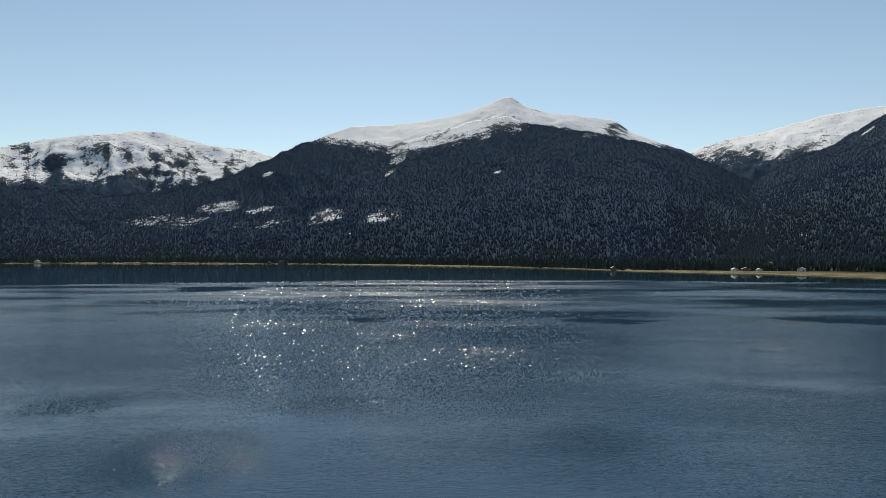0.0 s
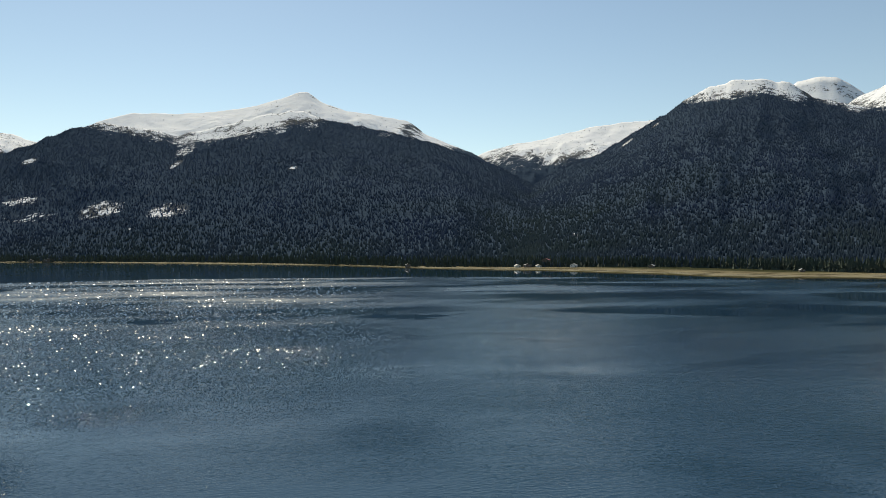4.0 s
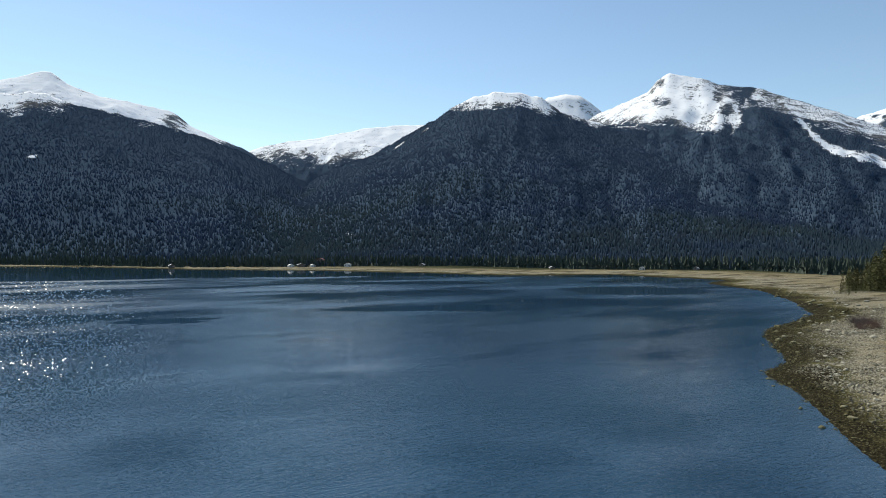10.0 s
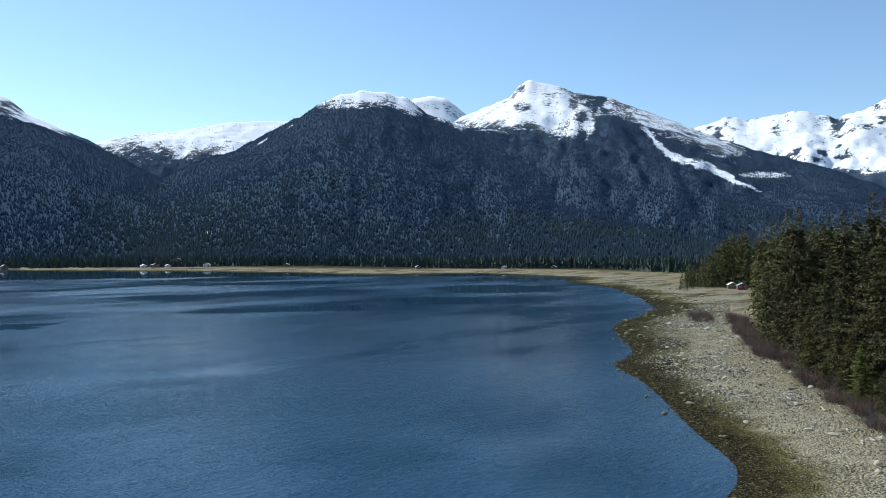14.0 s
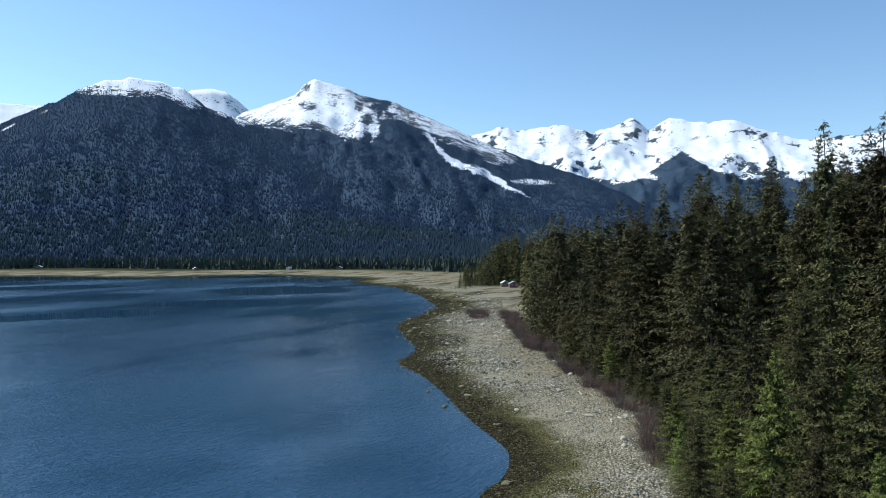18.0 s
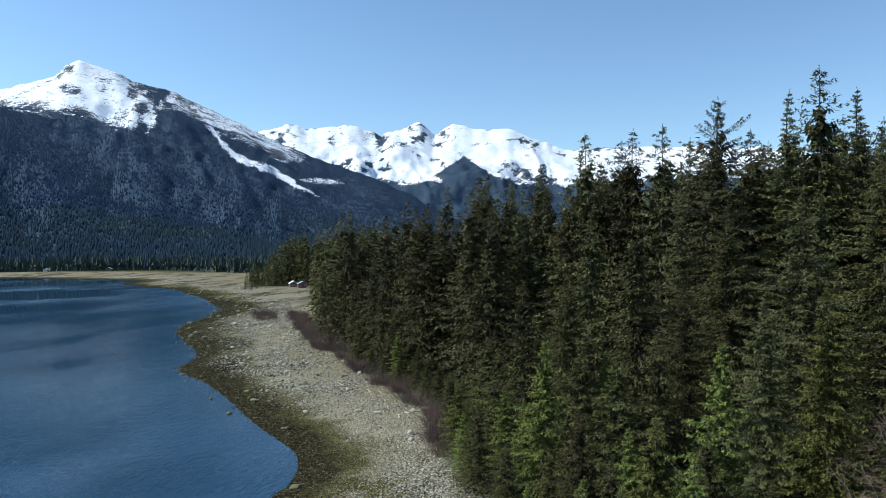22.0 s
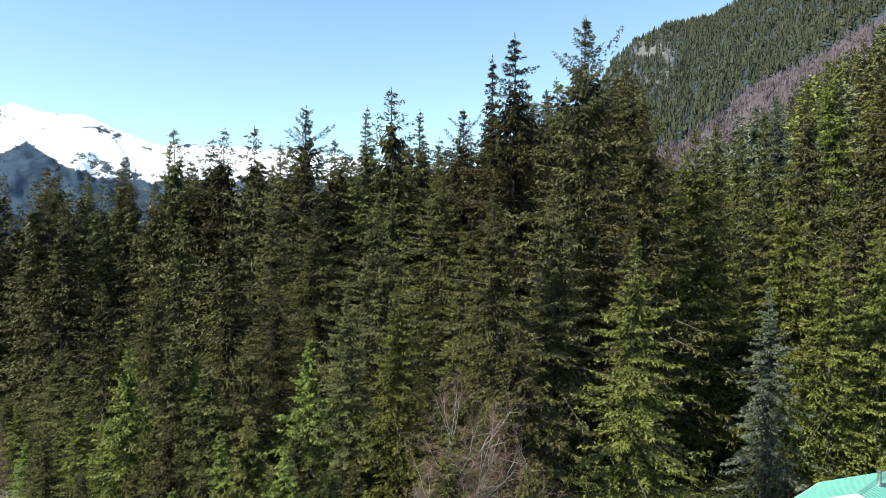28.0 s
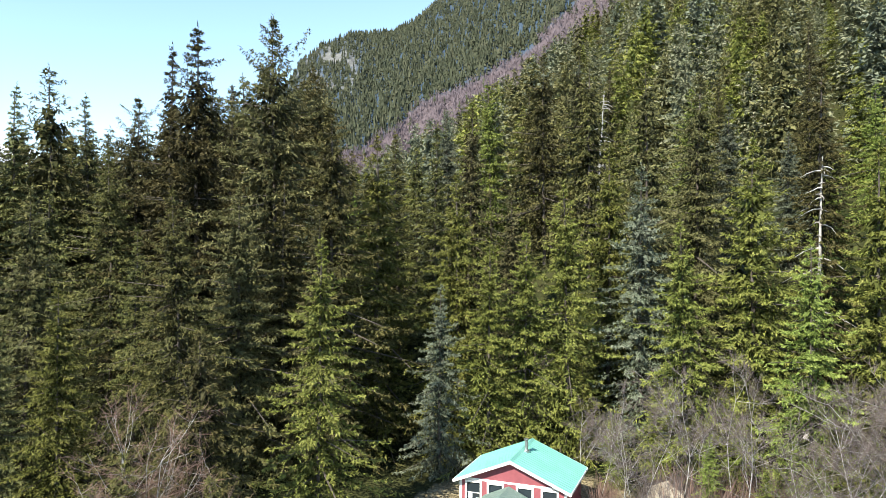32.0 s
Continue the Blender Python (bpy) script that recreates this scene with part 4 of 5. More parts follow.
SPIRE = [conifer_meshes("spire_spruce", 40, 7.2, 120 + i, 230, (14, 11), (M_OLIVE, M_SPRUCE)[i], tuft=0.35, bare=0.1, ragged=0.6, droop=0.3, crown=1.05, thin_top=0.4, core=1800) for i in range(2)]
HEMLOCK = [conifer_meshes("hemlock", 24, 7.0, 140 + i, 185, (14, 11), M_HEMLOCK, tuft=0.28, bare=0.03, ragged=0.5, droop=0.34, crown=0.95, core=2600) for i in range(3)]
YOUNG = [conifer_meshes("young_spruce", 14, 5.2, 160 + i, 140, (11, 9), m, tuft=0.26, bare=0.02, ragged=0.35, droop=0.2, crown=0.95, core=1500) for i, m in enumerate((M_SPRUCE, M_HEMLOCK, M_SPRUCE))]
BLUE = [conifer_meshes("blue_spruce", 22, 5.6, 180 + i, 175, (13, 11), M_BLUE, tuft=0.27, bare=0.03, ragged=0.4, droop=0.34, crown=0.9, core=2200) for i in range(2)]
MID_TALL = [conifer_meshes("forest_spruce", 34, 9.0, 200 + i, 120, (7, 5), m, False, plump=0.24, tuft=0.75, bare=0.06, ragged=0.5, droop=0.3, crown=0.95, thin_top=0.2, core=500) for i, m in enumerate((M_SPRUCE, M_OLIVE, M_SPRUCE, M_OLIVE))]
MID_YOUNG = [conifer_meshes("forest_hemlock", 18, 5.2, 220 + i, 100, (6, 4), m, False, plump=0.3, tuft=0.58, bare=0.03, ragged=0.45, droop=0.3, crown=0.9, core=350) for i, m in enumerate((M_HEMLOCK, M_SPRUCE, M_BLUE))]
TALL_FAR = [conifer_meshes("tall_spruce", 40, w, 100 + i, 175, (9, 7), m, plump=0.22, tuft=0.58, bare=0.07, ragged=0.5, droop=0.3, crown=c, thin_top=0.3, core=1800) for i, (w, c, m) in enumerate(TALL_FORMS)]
LABELS = {"tall_spruce": "tall dark green spruce with drooping ragged boughs", "spire_spruce": "narrow ragged old spruce with a thin top",
          "hemlock": "bright green hemlock with dense drooping sprays", "young_spruce": "young bushy conifer at the edge of the wood",
          "old_spruce": "old broad spruce with upswept arms and an open top", "blue_spruce": "silvery blue-green spruce among darker trees"}
SETS = {"tall_spruce": (TALL, 40), "spire_spruce": (SPIRE, 40), "old_spruce": (OLD, 40), "hemlock": (HEMLOCK, 24), "young_spruce": (YOUNG, 14), "blue_spruce": (BLUE, 22)}
rng = np.random.default_rng(77)
STANDING = []  # x, y of trees already placed


def plant(kind, az, r, top=None, height=None, pick=None, dz=0.0):
    """A tree at a bearing and distance, of a height, or reaching a rise in degrees."""
    meshes, own = SETS[kind]
    x, y = polar(az, r)
    z = float(ground_height(np.array([x]), np.array([y]))[0]) - 0.2 + dz
    h = height if height else EYE + r * math.tan(radians(top)) - z
    if kind == "tall_spruce" and r > 76:
        meshes = TALL_FAR
    k = int(rng.integers(len(meshes))) if pick is None else pick % len(meshes)
    conifer(kind, meshes[k], LABELS[kind], (x, y, z), h / own, rng.uniform(0, 6.28), "trees of the near wood", rng.normal(0, 0.012, 2))
    STANDING.append((x, y, 7.0 if h > 20 else 3.6))


# the trees that stand out: kind, bearing, distance, rise of the top
TALL_ROW = (
    ("tall_spruce", 92.0, 104, 9.3), ("tall_spruce", 94.9, 100, 9.3), ("tall_spruce", 97.0, 92, 9.6), ("spire_spruce", 90.9, 108, 8.0), ("tall_spruce", 99.0, 97, 8.4),
    ("old_spruce", 101.4, 88, 11.2), ("spire_spruce", 105.6, 96, 11.5), ("tall_spruce", 108.2, 90, 13.0), ("spire_spruce", 110.8, 94, 11.3), ("old_spruce", 113.6, 86, 11.4),
    ("spire_spruce", 115.9, 82, 15.3), ("tall_spruce", 87.6, 122, 6.6), ("spire_spruce", 85.5, 128, 5.6), ("tall_spruce", 83.0, 140, 5.0), ("tall_spruce", 103.4, 100, 8.9),
    ("tall_spruce", 91.5, 86, 3.0), ("spire_spruce", 98.5, 82, 4.6),)
FILL_ROW = tuple(("tall_spruce", a, 110 - 0.45 * (a - 88), float(np.interp(a, [86, 92, 95, 98, 105, 112, 116, 120, 124], [4.4, 5.2, 5.9, 6.5, 7.4, 8.7, 10.6, 12.8, 14.2])) + 0.7 * math.sin(a * 7.3)) for a in np.arange(86.4, 124.5, 1.75))
FRONT_ROW = (
    ("tall_spruce", 117.8, 72, 16.8), ("tall_spruce", 120.4, 84, 12.9), ("old_spruce", 123.8, 66, 18.0), ("tall_spruce", 112.0, 72, 7.5), ("young_spruce", 97.0, 60, -6.5),
    ("young_spruce", 101.5, 58, -7.0), ("tall_spruce", 104.5, 57, -3.4), ("young_spruce", 94.0, 61, -7.8), ("tall_spruce", 99.0, 64, -2.2), ("young_spruce", 118.3, 43, -6.0),
    ("tall_spruce", 117.0, 54, 4.8), ("spire_spruce", 113.5, 60, 2.0), ("tall_spruce", 106.5, 64, 4.5), ("hemlock", 108.5, 55, -2.5), ("tall_spruce", 121.0, 58, 5.2),
    ("spire_spruce", 124.5, 60, 7.0), ("young_spruce", 88.0, 66, -7.2), ("young_spruce", 91.0, 63, -7.6), ("tall_spruce", 90.0, 72, -1.8), ("tall_spruce", 95.5, 78, 3.0),
    ("tall_spruce", 102.0, 74, 3.4), ("tall_spruce", 86.5, 79, -2.4),)
SLOPE_ROW = (
    ("tall_spruce", 128.4, 62, 11.6), ("hemlock", 132.0, 68, 9.5), ("spire_spruce", 136.5, 76, 10.3), ("tall_spruce", 139.4, 88, 11.6), ("spire_spruce", 133.8, 84, 9.8),
    ("tall_spruce", 145.5, 92, 15.6), ("tall_spruce", 149.0, 86, 15.0), ("blue_spruce", 153.0, 66, 6.8), ("blue_spruce", 137.0, 58, -2.6), ("spire_spruce", 127.0, 57, 3.5),
    ("hemlock", 141.0, 60, 1.0), ("hemlock", 144.0, 62, 1.8), ("hemlock", 147.5, 64, 5.5), ("hemlock", 138.6, 66, 6.4), ("tall_spruce", 157.0, 74, 13.5),
    ("hemlock", 161.0, 64, 8.5), ("spire_spruce", 165.5, 70, 14.0), ("hemlock", 169.0, 62, 7.5), ("hemlock", 156.5, 60, 2.5), ("hemlock", 173.0, 66, 10.5),
    ("tall_spruce", 177.0, 72, 15.0), ("hemlock", 165.0, 57, 1.0), ("tall_spruce", 153.5, 84, 14.5), ("hemlock", 150.5, 72, 8.5),)
for kind, a, d, top in TALL_ROW + FILL_ROW + FRONT_ROW + SLOPE_ROW:
    plant(kind, a, d, top)
PAD = (31.0, -42.5)  # the house plot


def free(x, y, gap):
    if math.hypot(x - PAD[0], y - PAD[1]) < 8.5:
        return False
    if abs(x - 30) < 7 and -36 < y < -22:
        return False  # sunlight reaches the roof
    return all((x - a) ** 2 + (y - b) ** 2 > (gap * 0.5 + c * 0.5) ** 2 for a, b, c in STANDING)


# the bushy young front of the wood
tries = 0
for s_edge in np.arange(50, 150, 4.2):
    x, y = from_coast(s_edge + rng.uniform(-1, 1), float(wood_edge(s_edge)) + rng.uniform(0.6, 3.0))
    plant("young_spruce", math.degrees(math.atan2(x, y)), math.hypot(x, y), height=rng.uniform(4.5, 9.5))
while len(STANDING) < 86 + 82 and tries < 4000:
    tries += 1
    a = rng.uniform(80, 136)
    d = rng.uniform(34, 95)
    x, y = polar(a, d)
    deep = inland(x, y) - float(wood_edge(along(x, y)))
    if not 0.3 < deep < 15 or not free(x, y, 4.2):
        continue
    h = min(rng.uniform(5, 13), EYE - 4 + d * math.tan(radians(-6.0)))
    if h > 3.5:
        plant("young_spruce", a, d, height=h, pick=int(rng.integers(3)))
for a, d, h in ((162, 51, 5), (165, 51, 5.5), (158, 53, 6), (171, 51, 5), (174, 52, 6.5), (166.5, 56, 8), (151, 57, 6), (154, 61, 8), (160, 60, 7), (163, 55, 5), (169, 56, 6), (172, 60, 8), (178, 58, 8), (148.5, 63, 9), (158.5, 65, 9), (168, 65, 9)):
    plant("hemlock", a, d, height=h)

# the rest of the near wood, thinning to single trees
for _ in range(1500):
    a, d = rng.uniform(78, 184), math.sqrt(rng.uniform(34 ** 2, 108 ** 2))
    x, y = polar(a, d)
    s, n = along(x, y), inland(x, y)
    deep = n - wood_edge(s)
    if deep < 1.5 or a > 150 and d < 56 or not free(x, y, 9.5):
        continue
    if len(STANDING) > 310:
        break
    # keep the view to the house and the low front row open
    if abs(a - 143.5) < 8 and d < 56:
        continue
    cap = -1.0 if d < 52 else 5.0 if d < 66 else 20.0
    steep = n > 62
    if deep < 8 and d < 90:
        plant("young_spruce", a, d, height=rng.uniform(6, 14), pick=int(rng.integers(3)))
    elif steep:
        plant(("hemlock", "blue_spruce", "tall_spruce", "spire_spruce", "tall_spruce", "hemlock")[int(rng.integers(6))], a, d, height=rng.uniform(15, 27))
    else:
        cap = min(cap, np.interp(d, [45, 60, 75, 90, 105], [-9, -4, 1.5, 5.5, 7.5])) if a < 116 else cap
        h = min(rng.uniform(22, 34), EYE + d * math.tan(radians(cap)) - 4)
        plant("hemlock" if h < 20 or rng.random() < 0.25 else "tall_spruce", a, d, height=max(9, h))

# ---- the wood behind and along the coast, joined ----
def crown_stock(meshes):
    """Points and painted tones of stock crowns."""
    out = []
    for crown, *_ in meshes:
        n = len(crown.vertices)
        v, lit_tone = np.empty(n * 3, np.float32), np.empty(n, np.float32)
        crown.vertices.foreach_get("co", v)
        crown.attributes["tip"].data.foreach_get("value", lit_tone)
        out.append((v.reshape(-1, 3), lit_tone))
    return out


def grove(label, spots, kinds, g):
    """Many trees of a wood in one mesh. spots: x, y, z, height. kinds: crowns with their height and material."""
    which = g.integers(0, len(kinds), len(spots))
    V, slots, lit_tones, mats = [], [], [], []
    for k, ((crown, lit_tone), own, needles) in enumerate(kinds):
        if needles not in mats:
            mats.append(needles)
        for x, y, z, h in spots[which == k]:
            a, f = g.uniform(0, 6.28), h / own
            wide = f * g.uniform(0.85, 1.2)
            c, s = math.cos(a) * wide, math.sin(a) * wide
            V.append(np.stack([crown[:, 0] * c - crown[:, 1] * s + x, crown[:, 0] * s + crown[:, 1] * c + y, crown[:, 2] * f + z], -1))
            slots.append(np.full(len(crown) // 3, mats.index(needles)))
            lit_tones.append(lit_tone * g.uniform(0.75, 1.2) + 0.12)
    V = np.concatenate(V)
    ob = new("wood", mesh_of("wood", V, np.arange(len(V)).reshape(-1, 3), mats, slots=np.concatenate(slots), attrs={"tip": np.concatenate(lit_tones)}))
    return tagged(ob, label, "forest", kind="stuff")


def scatter(lo, hi, a0, a1, cell, g, limit):
    """Loose spots in the near wood between two distances and bearings."""
    m = int((hi ** 2 - lo ** 2) * 0.5 * radians(a1 - a0) / cell ** 2)
    a, d = g.uniform(a0, a1, m), np.sqrt(g.uniform(lo ** 2, hi ** 2, m))
    x, y = polar(a, d)
    s, n = along(x, y), inland(x, y)
    deep = n - wood_edge(s)
    keep = (deep > 0.3) & (deep < limit) & (s < 540)
    x, y, a, d, s, n, deep = (q[keep] for q in (x, y, a, d, s, n, deep))
    return x, y, a, d, s, n, deep


g = np.random.default_rng(31)
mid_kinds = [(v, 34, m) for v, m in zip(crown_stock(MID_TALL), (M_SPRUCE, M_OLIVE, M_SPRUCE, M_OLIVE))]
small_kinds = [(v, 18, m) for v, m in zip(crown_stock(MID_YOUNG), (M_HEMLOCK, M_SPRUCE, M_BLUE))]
far_kinds = []
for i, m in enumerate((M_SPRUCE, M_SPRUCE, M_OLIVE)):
    v, f, lit_tone, _ = sprays(30, 5.6, np.random.default_rng(300 + i), 70, 4, 3, tuft=1.15, plump=0.22, bare=0.05, ragged=0.5, droop=0.32, crown=0.85, core=120)
    far_kinds.append(((v, lit_tone), 30, m))


hill_kinds = [(far_kinds[i % 3][0], 30, m) for i, m in enumerate((M_SLOPE, M_OLIVE, M_HEMLOCK, M_SLOPE, M_SPRUCE))]


def spots_of(x, y, h):
    return np.stack([x, y, ground_height(x, y) - 0.3, h], -1)


# level wood behind the front trees
x, y, a, d, s, n, deep = scatter(100, 190, 70, 128, 7.8, g, 125)
keep = (deep < 50) | (a > 88) & (d < 165)
x, y, a, d, s, n, deep = (q[keep] for q in (x, y, a, d, s, n, deep))
h = np.minimum(g.uniform(24, 36, len(x)), 21.5 + d * np.tan(np.radians(np.interp(a, [72, 80, 88, 95, 110, 128], [3.5, 4.6, 6.0, 7.5, 9.0, 10]))) )
h = np.where(a > 90, np.maximum(h, np.minimum(g.uniform(31, 43, len(x)), 20 + d * np.tan(np.radians(np.interp(a, [90, 95, 104, 110, 128], [4.5, 5.5, 6.5, 7.5, 8.5]))))), h)
h = np.where(deep < 6, h * g.uniform(0.3, 0.7, len(x)), h)
p = spots_of(x, y, np.maximum(7, h))
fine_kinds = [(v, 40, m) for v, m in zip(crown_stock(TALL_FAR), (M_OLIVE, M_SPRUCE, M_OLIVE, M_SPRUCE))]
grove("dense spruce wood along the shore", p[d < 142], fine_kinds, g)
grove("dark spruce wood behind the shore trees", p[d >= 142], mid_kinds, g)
x, y, a, d, s, n, deep = scatter(190, 545, 60, 80, 7.4, g, 46)
keep = ~((a > 65.2) & (a < 69.8) & (d > 225) & (d < 450)) & ~((a > 69.5) & (a < 71.2) & (d > 340) & (d < 412))
x, y, a, d, s, n, deep = (q[keep] for q in (x, y, a, d, s, n, deep))
h = np.minimum(g.uniform(20, 32, len(x)), 22 + d * np.tan(np.radians(np.interp(a, [62, 64, 66, 68, 72, 76, 80], [0.6, 1.0, 1.6, 2.6, 3.8, 4.4, 4.8]))))
h = np.where((d > 435) & (a > 65.8), g.uniform(27, 39, len(x)) * np.interp(a, [65.8, 68], [0.45, 1.0]), h)
h = np.where((a < 65.8) & (d > 300), np.minimum(h, g.uniform(7, 13, len(x))), h)
h = np.where((deep < 5) & (d < 435), h * g.uniform(0.35, 0.75, len(x)), h)
grove("dark spruce wood on the far part of the point", spots_of(x, y, np.maximum(5, h)), far_kinds, g)
# the hillside above the house
x, y, a, d, s, n, deep = scatter(104, 200, 124, 184, 7.6, g, 999)
def under(x, y, a, d, h):
    """Spots whose tops stay under the hillside's skyline."""
    p = spots_of(x, y, h)
    most = EYE + d * np.tan(np.radians(skyline(a))) - p[:, 2]
    p[:, 3] = np.minimum(p[:, 3], most)
    return p[p[:, 3] > 7]


grove("mixed conifer wood on the steep hillside", under(x, y, a, d, g.uniform(12, 27, len(x))), [(small_kinds[i % 3][0], 18, m) for i, m in enumerate((M_HEMLOCK, M_OLIVE, M_SLOPE, M_SLOPE, M_BLUE))] + [(mid_kinds[i][0], 34, m) for i, m in enumerate((M_SLOPE, M_OLIVE, M_HEMLOCK))], g)
x, y, a, d, s, n, deep = scatter(200, 420, 126, 184, 10.5, g, 999)
grove("conifer wood high on the hillside", under(x, y, a, d, g.uniform(12, 26, len(x))), hill_kinds, g)


# ---- bare trees, snags and shrubs ----
def bare_meshes(name, h, seed, wood_mat, twig_mat, spread=0.32, stems=1, depth=3, droop=0.0):
    """Leafless tree: crooked stems with limbs, and a haze of fine twigs."""
    g = np.random.default_rng(seed)
    limbs, V = [], []

    def grow(p, d, length, rad, level):
        pts = [p]
        steps = 5
        for _ in range(steps):
            d = d + g.normal(0, 0.13, 3) + [0, 0, 0.05 - droop * level]
            d = d / np.linalg.norm(d)
            pts.append(pts[-1] + d * length / steps)
        pts = np.array(pts)
        limbs.append(tube(pts, rad * np.linspace(1, 0.35, steps + 1), 5 if level == 0 else 3))
        if level < depth - 1:
            for k in range(13 if level == 0 else 6):
                f = g.uniform(0.25 if level == 0 else 0.15, 1.0)
                q = pts[min(steps, int(f * steps) + 1)]
                e = d * 0.7 + g.normal(0, 1, 3) * spread * 2.2 + [0, 0, 0.15]
                grow(q, e / np.linalg.norm(e), length * g.uniform(0.28, 0.5) * (1.25 - 0.5 * f), rad * 0.42, level + 1)
        else:
            for k in range(20):
                q = pts[g.integers(1, steps + 1)]
                e = d + g.normal(0, 0.6, 3)
                e = e / np.linalg.norm(e) * length * g.uniform(0.3, 0.7)
                w = np.cross(e, g.normal(0, 1, 3))
                w = w / np.linalg.norm(w) * 0.0105
                V.append([q - w, q + w, q + e + w * 0.3, q + e - w * 0.3])

    for k in range(stems):
        lean = g.normal(0, 0.12 if stems == 1 else 0.25, 3)
        grow(np.array([g.normal(0, 0.25 * (stems > 1)), g.normal(0, 0.25 * (stems > 1)), -0.3]), np.array([lean[0], lean[1], 1.0]), h * g.uniform(0.75, 1.0), 0.0032 * h + 0.007, 0)
    V = np.array(V).reshape(-1, 3)
    return mesh_of(name + "_limbs", *joined(limbs), wood_mat, True), mesh_of(name + "_twigs", V, np.arange(len(V)).reshape(-1, 4), twig_mat)


def bare(kind, meshes, label, at, size, spin, group, lean=0.0):
    root = new(kind)
    root.matrix_world = Matrix.LocRotScale(at, Euler((lean, lean * 0.5, spin)), (size, size, size))
    for part_name, me in zip(("trunk", "twig_crown"), meshes):
        o = new(part_name, me)
        o.parent = root
    return tagged(root, label, "tree", group)


def stand(az, r):
    x, y = polar(az, r)
    return float(x), float(y), float(ground_height(np.array([x]), np.array([y]))[0]) - 0.15


ALDER = [bare_meshes("alder", 10, 400 + i, M_PALE_BARK, M_TWIGS, stems=2 if i % 2 else 1) for i in range(4)]
DEAD = [bare_meshes("dead_tree", 12, 420 + i, M_PALE_BARK, M_RED_TWIGS, spread=0.42, stems=2) for i in range(2)]


def snag_meshes(h, seed):
    """A straight dead trunk with short broken drooping branches."""
    g = np.random.default_rng(seed)
    z = np.linspace(-0.4, h, 9)
    bend = np.stack([fbm(z / 7, z * 0 + seed, 2, seed), fbm(z / 7, z * 0 + 9, 2, seed), z * 0], -1) * 0.5
    trunk = tube(np.stack([z * 0, z * 0, z], -1) + bend, 0.26 * (1 - z / h * 0.85), 7)
    limbs = []
    for k in range(58):
        u, a = g.uniform(0.25, 0.97), g.uniform(0, 6.28)
        L = g.uniform(1.0, 4.2) * (1.15 - u * 0.8)
        t = np.linspace(0, 1, 4)
        p = np.stack([np.cos(a) * L * t, np.sin(a) * L * t, u * h + L * (0.12 * t - 0.45 * t * t)], -1) + g.normal(0, 0.05, (4, 3)) * t[:, None]
        limbs.append(tube(p, 0.06 * (1.15 - t), 4))
    return mesh_of("snag_trunk", *trunk, M_PALE_BARK, True), mesh_of("snag_limbs", *joined(limbs), M_PALE_BARK, True)


SNAG = [snag_meshes(22, 440 + i) for i in range(2)]
rng = np.random.default_rng(9)
for a, r, h, k in ((113.0, 42, 11.5, 0), (110.8, 42, 11.0, 1)):
    bare("dead_tree", DEAD[k], "leafless tree with pale limbs and reddish twigs", stand(a, r), h / 12, rng.uniform(0, 6.28), "bare trees at the wood's edge")
for a, r, h, k in ((164.7, 70, 25, 0), (149.5, 100, 20, 1)):
    bare("snag", SNAG[k], "grey dead snag with broken bare branches", stand(a, r), h / 22, rng.uniform(0, 6.28), "snags", lean=0.06)
for a, r, h in ((151.5, 50, 7), (156.2, 53, 10), (160.5, 50, 11), (167.8, 50, 10), (174.0, 48, 14), (176.8, 50, 15),
                (149.8, 54, 7), (178.5, 47, 13), (172.0, 57, 11), (153.2, 52, 8), (159.6, 55, 11), (163.8, 50, 7),
                (166.8, 52, 8), (170.9, 55, 12), (175.2, 53, 11), (157.2, 58, 10), (161.4, 60, 9), (148.0, 58, 7), (145.6, 64, 8), (144.2, 72, 9), (155.6, 66, 8)):
    bare("bare_alder", ALDER[int(rng.integers(4))], "leafless alder with pale grey stems on the slope", stand(a, r), h / 10, rng.uniform(0, 6.28), "bare alders")


def shrub_mesh(seed, blades=260):
    g = np.random.default_rng(seed)
    base = g.normal(0, 0.3, (blades, 3)) * [1, 1, 0]
    d = g.normal(0, 0.55, (blades, 3)) * [1, 1, 0.3] + [0, 0, 1]
    d *= (g.uniform(0.6, 1.25, blades) / np.linalg.norm(d, axis=1))[:, None]
    w = np.cross(d, g.normal(0, 1, (blades, 3)))
    w *= (0.008 / np.linalg.norm(w, axis=1))[:, None]
    start = base + d * g.uniform(0, 0.6, blades)[:, None]
    V = np.stack([start - w, start + w, start + d + w * 0.4, start + d - w * 0.4], -2).reshape(-1, 3)
    V[:, 2] -= 0.05
    return mesh_of("shrub", V, np.arange(len(V)).reshape(-1, 4), M_RED_TWIGS if seed % 3 else M_TWIGS)


SHRUBS = [shrub_mesh(500 + i) for i in range(5)]
for k in range(125):
    s = rng.uniform(75, 250)
    n = float(wood_edge(s)) + rng.uniform(-2.0, 3.5)
    if k > 110:
        s, n = rng.uniform(228, 262), rng.uniform(-2, 6)
    x, y = from_coast(s, n)
    z = float(ground_height(np.array([x]), np.array([y]))[0])
    o = new("shrub", SHRUBS[int(rng.integers(5))])
    size = rng.uniform(1.0, 2.2) if k <= 110 else rng.uniform(1.2, 2.2)
    o.matrix_world = Matrix.LocRotScale((x, y, z - 0.1), Euler((0, 0, rng.uniform(0, 6.28))), (size * 1.1, size * 1.1, size))
    tagged(o, "bare red-brown shrub at the edge of the beach", "shrub", "shrubs along the wood")
